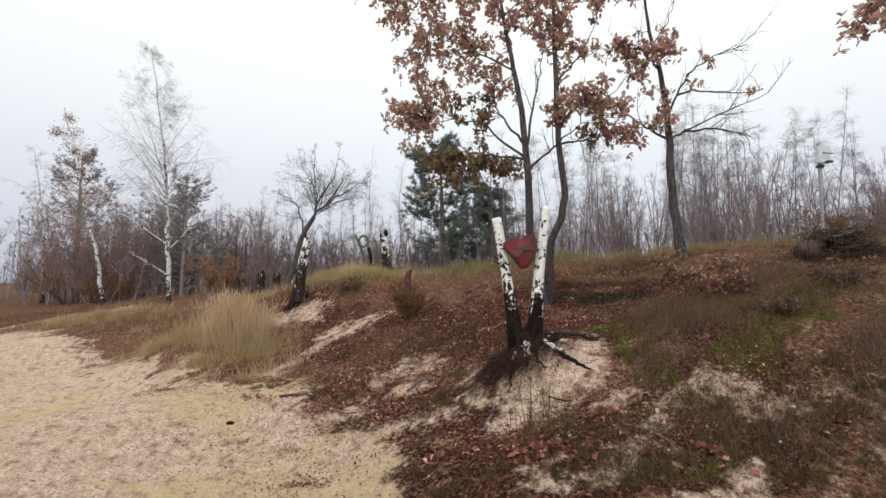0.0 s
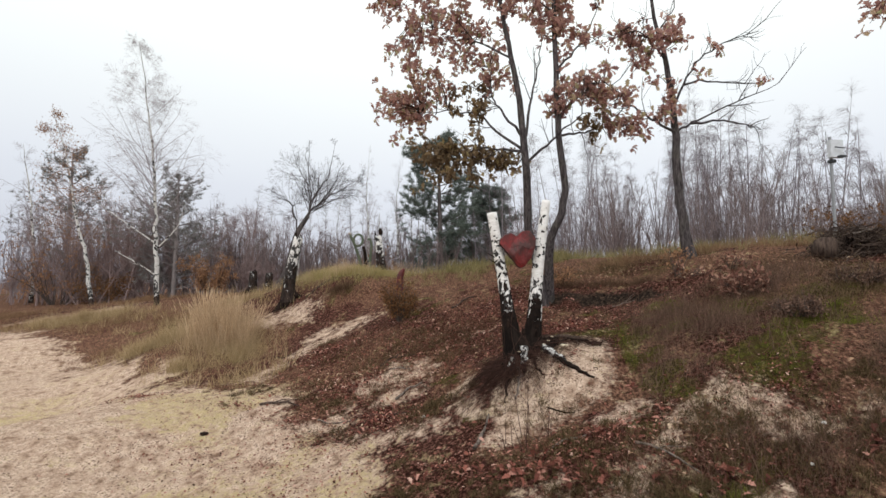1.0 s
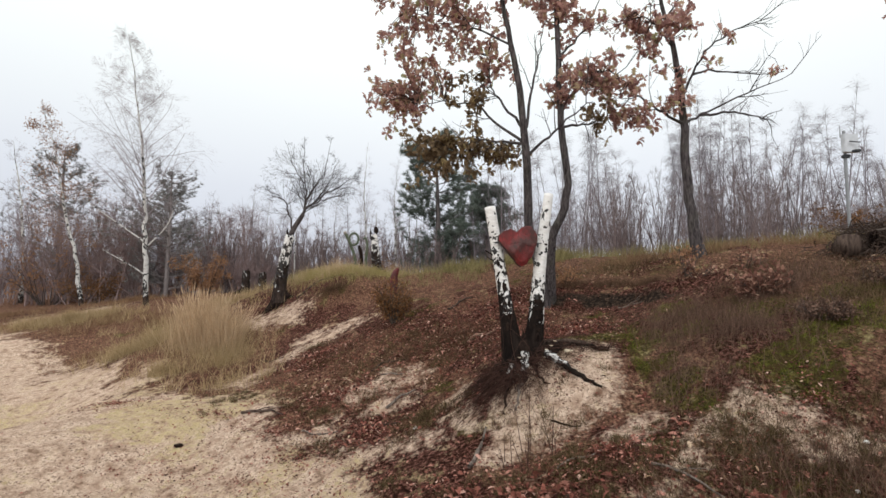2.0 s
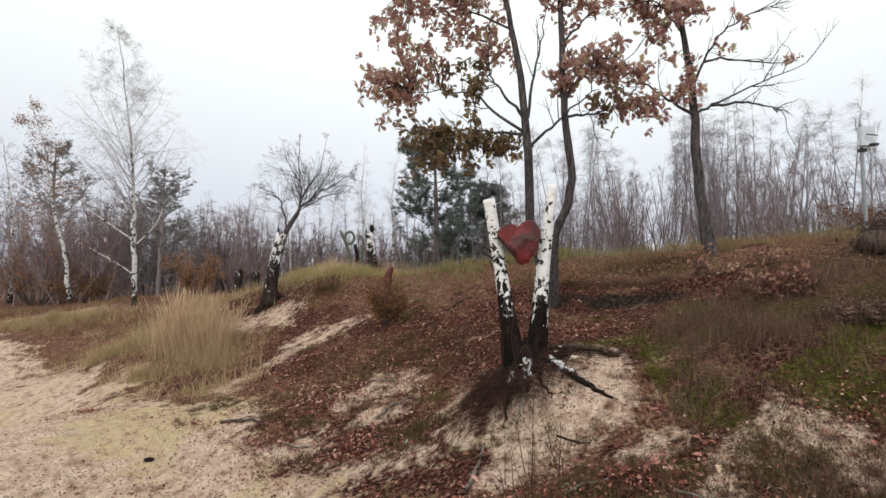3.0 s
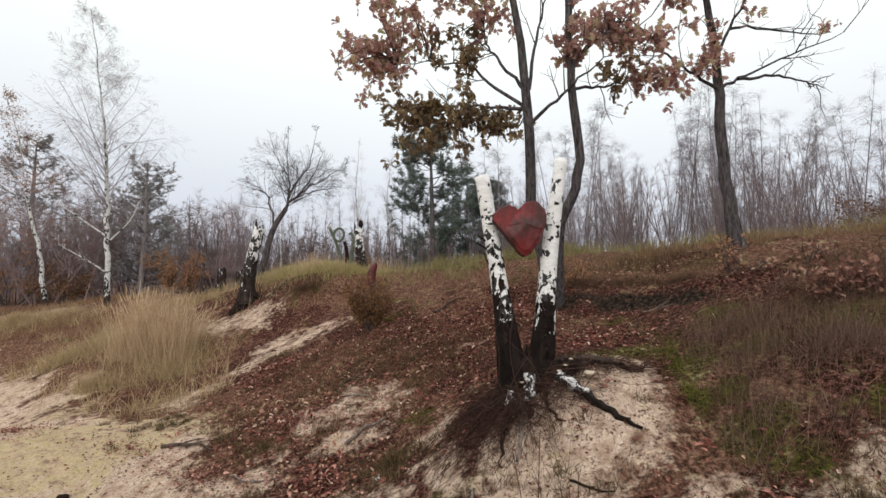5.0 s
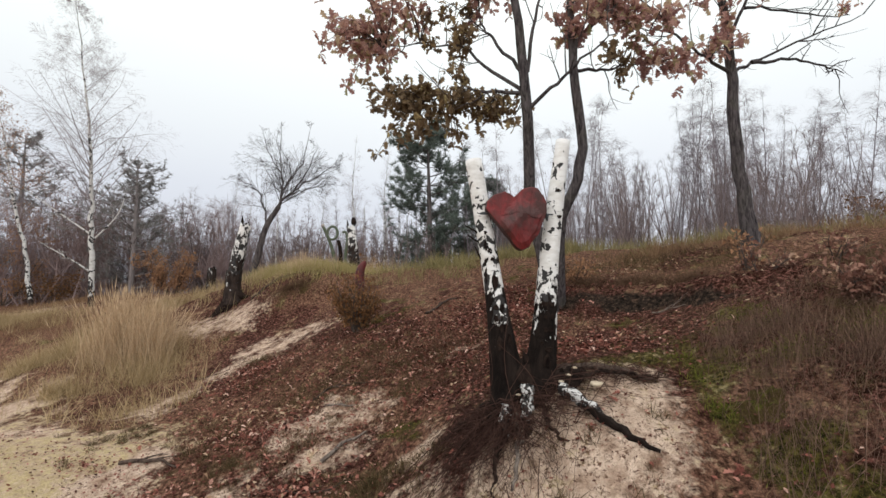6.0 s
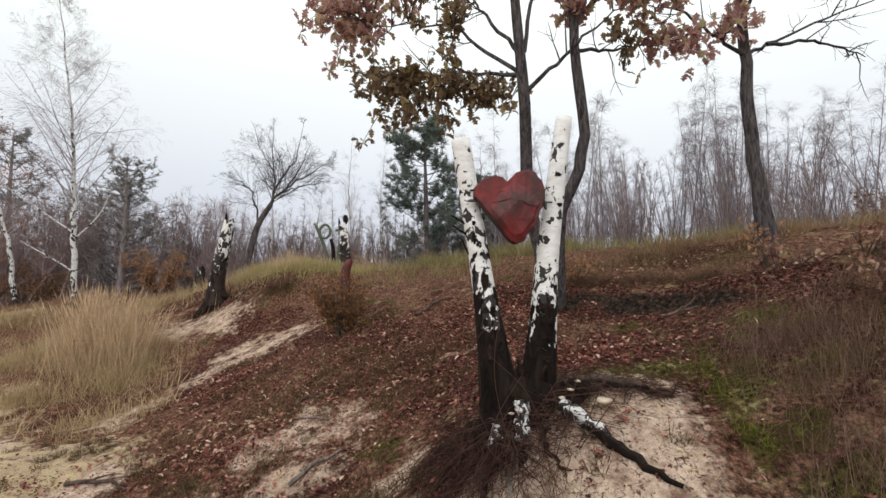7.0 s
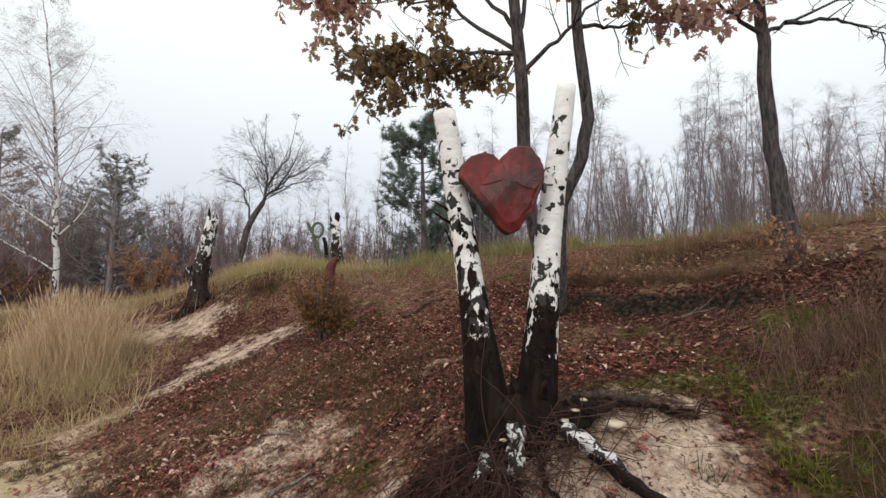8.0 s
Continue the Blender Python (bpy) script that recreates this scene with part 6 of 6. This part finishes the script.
def blades(name, seed, n, spots, low, high, material, label, lean=0.25, clump=0.0, stalk=False, width=1.0, bare=True):
    rng = np.random.default_rng(seed)
    if clump:
        cx, cy = inside(rng, max(n // 28, 1), spots)
        pick = rng.integers(0, len(cx), n)
        x, y = cx[pick] + rng.normal(0, clump, n), cy[pick] + rng.normal(0, clump, n)
    else:
        x, y = inside(rng, n, spots)
    if bare:
        keep = (cover(x, y)[0] < rng.uniform(0.25, 0.75, n)) & (patch(x, y, BARE_SHADE) < rng.uniform(0.2, 0.7, n))
        x, y = x[keep], y[keep]
    n = len(x)
    pos = np.stack([x, y, height(x, y) - 0.01], -1)
    size = rng.uniform(low, high, n) * (0.45 + 1.1 * fbm(x * 2.2, y * 2.2, seed))
    geo = Geo()
    tv = (STALK_V if stalk else BLADE_V) * np.array([width, 1, 1])
    scatter(geo, tv, STALK_F if stalk else BLADE_F, pos, turns(rng, n, lean), size)
    return lone(name, geo, material, (0, 0, 0), label, "grass", kind="stuff", smooth=False)


CLUMP = [(-5.05, 11.4, 1.1, 0.8, 20), (-4.5, 11.1, 0.7, 0.6, 0), (-5.8, 11.8, 1.0, 0.6, 20), (-4.2, 10.6, 0.8, 0.5, 0)]
blades("tall_grass", 111, 4600, [(-5.1, 11.4, 0.85, 0.6, 20), (-4.6, 11.15, 0.55, 0.45, 0), (-5.5, 11.7, 0.5, 0.4, 20)], 0.15, 1.12, BLOND, "tall blond dry grass in a broad clump", 0.22, 0.12, True, 0.5, False)
blades("clump_grass", 110, 7500, CLUMP + [(-6.8, 12.2, 1.0, 0.6, 20)], 0.12, 0.5, STRAW, "straw-coloured grass under a tall dry clump", 0.4, 0.14, False, 0.55, False)
blades("meadow_grass", 112, 15000, [(-7.4, 12.0, 1.4, 0.9, 25), (-5.4, 10.0, 1.8, 0.6, 15), (-6.5, 14.5, 2.0, 0.8, 15), (-3.6, 9.2, 1.2, 0.6, 0), (-11.5, 15.5, 3.0, 1.5, 10)], 0.12, 0.40, STRAW, "short dry grass round a tall clump", 0.35, 0.08)
blades("slope_grass", 109, 17000, [(-10.5, 15.0, 3.0, 1.6, 15), (-14.5, 16.5, 3.5, 1.5, 10), (-8.0, 14.5, 2.0, 1.2, 10), (-9.0, 12.6, 1.6, 0.7, 20), (-18, 19.5, 4.0, 2.0, 0), (-12, 19.5, 3.0, 2.0, 0)], 0.08, 0.24, RUSTY_GRASS, "rusty dry grass on the slope under birches", 0.5, 0.14, False, 1.6)
blades("crest_grass", 126, 5000, [(5.2, 9.3, 1.2, 0.5, -20), (4.0, 10.0, 1.2, 0.5, -10), (6.2, 8.4, 0.9, 0.5, -20)], 0.08, 0.24, RUSTY_GRASS, "rusty dry grass on the crest of the bank", 0.5, 0.12, False, 0.9)
blades("rise_grass", 113, 13000, [(-2.6, 13.5, 0.9, 0.6, 0), (-1.6, 13.8, 1.1, 0.5, 0), (-3.5, 14.4, 1.0, 0.7, 0), (-2.4, 14.6, 1.5, 0.6, 0)], 0.10, 0.27, RISE_GRASS, "yellow-green long grass on a rise", 0.4, 0.20, False, 0.9, False)
blades("rise_stalks", 108, 1600, [(-2.6, 13.5, 1.1, 0.6, 0), (-3.8, 14.2, 1.0, 0.6, 0), (-1.2, 13.9, 1.2, 0.5, 0)], 0.2, 0.42, BLOND, "thin blond stalks on a grassy rise", 0.3, 0.15, True, 0.7, False)
blades("ridge_grass", 114, 15000, [(3.2, 13.2, 4.5, 1.4, 0), (6.5, 10.8, 3.0, 1.2, -20), (0.5, 13.5, 1.5, 0.7, 0), (-4.2, 15.5, 1.4, 0.8, 0), (8.0, 8.6, 2.5, 1.2, 0)], 0.14, 0.36, GREEN_GRASS, "yellowed grass along the top of the bank", 0.4, 0.08)
blades("bank_grass", 115, 24000, [(0.5, 8.5, 3.5, 2.2, 0), (3.6, 6.6, 2.2, 2.0, 0), (-1.5, 9.5, 2.2, 1.6, 0), (2.0, 4.2, 2.2, 0.8, 0), (-2.2, 7.8, 1.6, 0.7, -15)], 0.05, 0.16, DRY_GRASS, "thin short dry grass on the bank", 0.6, 0.09, width=0.8)
blades("turf_grass", 119, 26000, OLIVE + [(4.0, 10.4, 1.6, 0.8, -20), (5.0, 6.0, 1.0, 0.8, 0), (4.9, 7.2, 1.0, 0.6, 0), (5.6, 5.4, 0.9, 0.7, 0)], 0.05, 0.15, OLIVE_GRASS, "short olive grass on the upper bank", 0.6, 0.10, False, 1.1)
blades("lip_grass", 120, 5500, [(2.6, 9.35, 0.4, 0.1, -42), (3.0, 9.0, 0.5, 0.1, -42), (3.5, 8.5, 0.5, 0.1, -45), (-2.6, 12.6, 0.7, 0.12, 5)], 0.08, 0.2, DRY_GRASS, "grass hanging over a broken turf edge", 0.7, 0.05, False, 0.9, False)
blades("heather", 116, 11000, [(4.2, 4.3, 0.9, 0.6, 0), (3.7, 3.75, 0.8, 0.35, 0), (2.92, 6.59, 0.5, 0.35, 0), (3.3, 6.6, 0.4, 0.3, 0), (2.94, 4.13, 1.2, 0.5, 0), (2.78, 6.06, 0.55, 0.7, 10), (3.30, 5.66, 0.8, 0.8, 0), (4.3, 6.6, 1.2, 0.8, 0), (2.52, 5.53, 0.35, 0.6, 0), (2.7, 5.12, 0.3, 0.25, 0), (4.3, 4.7, 0.7, 0.4, 0)], 0.10, 0.30, HEATHER, "brown dry heather and stalks", 0.35, 0.09, True, 0.8)
blades("moss", 117, 11000, MOSS + [(4.6, 5.75, 0.7, 0.16, 5), (5.1, 6.1, 0.6, 0.14, 0), (4.1, 5.9, 0.3, 0.12, 0), (3.9, 6.3, 0.25, 0.12, 0), (4.4, 5.3, 0.5, 0.12, 0)], 0.03, 0.075, MOSS_BLADE, "green moss cushions in dry heath", 0.8, 0.0, False, 2.6)
def moss_cushions(seed, count, spots):
    """Low uneven pads of moss, one object each."""
    rng = np.random.default_rng(seed)
    xs, ys = inside(rng, count, spots)
    for x, y in zip(xs, ys):
        r, rings, around = rng.uniform(0.03, 0.12), 6, 16
        v, f = [], []
        for i in range(rings):
            d = r * (i / (rings - 1)) ** 0.8
            for j in range(around):
                t = 2 * math.pi * j / around
                wob = 1 + 0.25 * math.sin(2 * t + x * 9) + 0.14 * math.sin(5 * t + y * 7)
                px, py = x + d * math.cos(t) * wob * 1.3, y + d * math.sin(t) * wob
                k = i / (rings - 1)
                v.append((px, py, float(height(px, py)) + 0.30 * r * (1 - k ** 2.2) - 0.015 * k + rng.normal(0, 0.008)))
        f = [[i * around + j, i * around + (j + 1) % around, (i + 1) * around + (j + 1) % around, (i + 1) * around + j] for i in range(rings - 1) for j in range(around)]
        f.append(list(range(around)))
        lone("moss_cushion", Geo().add(v, f), MOSS_PAD, at(x, y), "soft green moss cushion on the bank", "moss", "moss cushions")


moss_cushions(135, 44, [(4.3, 5.6, 0.4, 0.14, 5), (3.4, 4.9, 0.25, 0.12, 0), (3.15, 5.15, 0.3, 0.16, 20), (3.5, 5.28, 0.4, 0.18, 10), (3.95, 5.5, 0.3, 0.2, 10), (3.35, 7.1, 0.2, 0.15, 0), (2.45, 6.45, 0.12, 0.12, 0), (2.5, 5.75, 0.15, 0.12, 0)])


def tussocks(seed, count, spots, label):
    """Small dark cushions of dead grass and moss, each a dense dome of blades."""
    rng = np.random.default_rng(seed)
    cx, cy = inside(rng, count, spots)
    geo = Geo()
    for x, y in zip(cx, cy):
        n, r = int(rng.integers(50, 130)), rng.uniform(0.03, 0.10)
        d, a = r * np.sqrt(rng.uniform(0, 1, n)), rng.uniform(0, 2 * np.pi, n)
        px, py = x + d * np.cos(a) * rng.uniform(0.8, 1.5), y + d * np.sin(a)
        pos = np.stack([px, py, height(px, py) - 0.01], -1)
        scatter(geo, BLADE_V * np.array([2.2, 1, 1]), BLADE_F, pos, turns(rng, n, 0.55), (0.035 + 0.55 * (r - d)) * rng.uniform(0.7, 1.5, n))
    return lone("tussock_grass", geo, TUSSOCK, (0, 0, 0), label, "grass", kind="stuff", smooth=False)


tussocks(131, 680, TUFTY + [(0.3, 4.7, 0.6, 0.2, -15), (0.9, 4.35, 0.6, 0.25, 0), (1.5, 4.1, 0.7, 0.3, 0), (2.2, 4.0, 0.8, 0.3, 0), (2.9, 3.7, 0.7, 0.3, 0), (-0.3, 4.75, 0.3, 0.2, 0), (0.2, 4.3, 0.6, 0.3, 0), (3.3, 3.4, 0.8, 0.3, 0), (4.0, 4.2, 0.9, 0.6, 0), (3.6, 3.7, 0.8, 0.35, 0), (2.84, 4.04, 1.3, 0.6, 0), (2.58, 4.47, 1.4, 0.8, 0), (1.24, 4.85, 1.0, 0.45, 0), (3.55, 4.16, 1.0, 0.6, 0), (-0.01, 6.50, 1.0, 0.6, -20), (-1.44, 7.33, 1.2, 0.4, -20), (1.6, 3.9, 1.5, 0.5, 0)], "dark cushions of dead grass and moss on sand")
tussocks(132, 260, [(-0.63, 8.22, 1.2, 0.5, 0), (-2.2, 10.2, 0.7, 0.4, 0), (-0.01, 8.42, 2.5, 1.2, 0), (3.45, 6.12, 1.6, 1.2, 0), (-3.0, 8.3, 1.5, 0.6, -10)], "dark low tussocks among leaf litter")
blades("grass_tufts", 118, 4600, [(0.21, 8.06, 0.2, 0.15, 0), (0.17, 7.72, 0.3, 0.2, 0), (-0.83, 8.34, 0.2, 0.12, 0), (-2.5, 10.3, 0.3, 0.15, 0), (1.27, 5.59, 0.9, 0.6, 0), (0.20, 6.46, 1.2, 0.6, 0), (2.4, 4.6, 1.2, 0.6, 0), (-0.84, 7.43, 1.2, 0.5, 0), (1.34, 4.74, 1.0, 0.3, 0)], 0.05, 0.12, OLIVE_GRASS, "small dark green grass tufts on sand", 0.5, 0.035, False, 1.6, False)


def litter(name, seed, n, spots, size, material, label, template, sparse=0.5):
    rng = np.random.default_rng(seed)
    x, y = inside(rng, n, spots)
    keep = (rng.uniform(0, 1, n) > cover(x, y)[0] * sparse) & (patch(x, y, BARE_SHADE) < rng.uniform(0.3, 1.2, n))
    keep &= fbm(x * 1.6, y * 1.6, seed) > rng.uniform(0.18, 0.5, n)
    x, y = x[keep], y[keep]
    n = len(x)
    pos = np.stack([x, y, height(x, y) + rng.uniform(0.0, 0.025, n)], -1)
    geo = Geo()
    scatter(geo, *template, pos, turns(rng, n, 0.42), rng.uniform(0.5, 1.2, n) * size)
    return lone(name, geo, material, (0, 0, 0), label, "leaves", kind="stuff", smooth=False)


litter("leaf_heap", 124, 640, [(0.9, 4.45, 0.6, 0.15, -5), (1.35, 4.2, 0.5, 0.15, 0), (0.3, 4.75, 0.4, 0.12, -10), (2.3, 5.62, 0.12, 0.08, 20), (1.72, 6.14, 0.1, 0.05, 0), (0.71, 4.60, 0.4, 0.15, -10), (1.11, 4.40, 0.4, 0.2, 0), (-0.2, 4.85, 0.3, 0.12, 0), (3.35, 4.05, 0.5, 0.2, 0), (2.27, 4.06, 0.5, 0.2, 0), (2.17, 5.51, 0.14, 0.07, 20), (1.93, 6.58, 0.12, 0.06, 0), (2.86, 4.95, 0.15, 0.08, 0), (1.02, 4.70, 0.3, 0.1, 0)], 0.08, FALLEN, "small heaps of red-brown oak leaves on sand", (LEAF_V, LEAF_F), 0.0)
LITTER = [(0.3, 8.6, 2.6, 1.8, 10), (-1.24, 7.78, 2.0, 0.9, -20), (1.5, 9.4, 1.5, 1.6, 0), (-0.64, 6.69, 1.3, 0.7, -25), (1.56, 4.75, 1.6, 0.6, 0), (1.90, 7.25, 1.3, 0.7, 0), (-2.0, 9.6, 1.6, 1.2, 0)]
litter("leaf_litter", 121, 9000, LITTER, 0.062, FALLEN, "russet fallen oak leaves strewn on the slope", (LEAF_V, LEAF_F), 1.05)
litter("small_litter", 122, 34000, LITTER + [(-1.92, 6.95, 1.6, 0.5, -20), (2.4, 4.4, 1.2, 0.5, 0), (-2.0, 6.0, 2.5, 1.0, -20), (1.49, 5.94, 1.0, 0.7, 0), (3.13, 4.71, 1.4, 0.8, 0)], 0.036, FALLEN, "crumbled brown leaf fragments on sand and earth", (SMALL_V, SMALL_F), 0.85)
litter("pale_litter", 125, 1900, [(4.0, 4.3, 0.9, 0.6, 0), (3.4, 9.6, 1.6, 0.9, -30), (4.2, 7.8, 1.0, 0.8, 0), (0.3, 8.6, 2.2, 1.6, 10), (-1.24, 8.19, 1.8, 1.0, -15), (2.33, 7.47, 0.8, 0.6, 0), (2.4, 4.6, 1.4, 0.6, 0), (5.6, 7.0, 1.4, 1.0, 0), (-1.04, 6.79, 1.2, 0.6, -20)], 0.055, PALE_LEAF, "bleached tan leaves scattered on the bank", (LEAF_V, LEAF_F), 0.4)
litter("path_litter", 123, 7000, [(-1.62, 6.36, 1.3, 0.7, -25), (-3.0, 7.6, 1.3, 0.5, -25), (0.20, 5.05, 0.8, 0.5, 0), (-2.8, 6.4, 2.0, 0.9, -20), (-5.0, 8.4, 1.6, 0.6, -25), (-1.5, 5.2, 1.5, 0.7, 0)], 0.036, FALLEN, "sparse brown leaf crumbs on the sandy path", (SMALL_V, SMALL_F), 0.3)
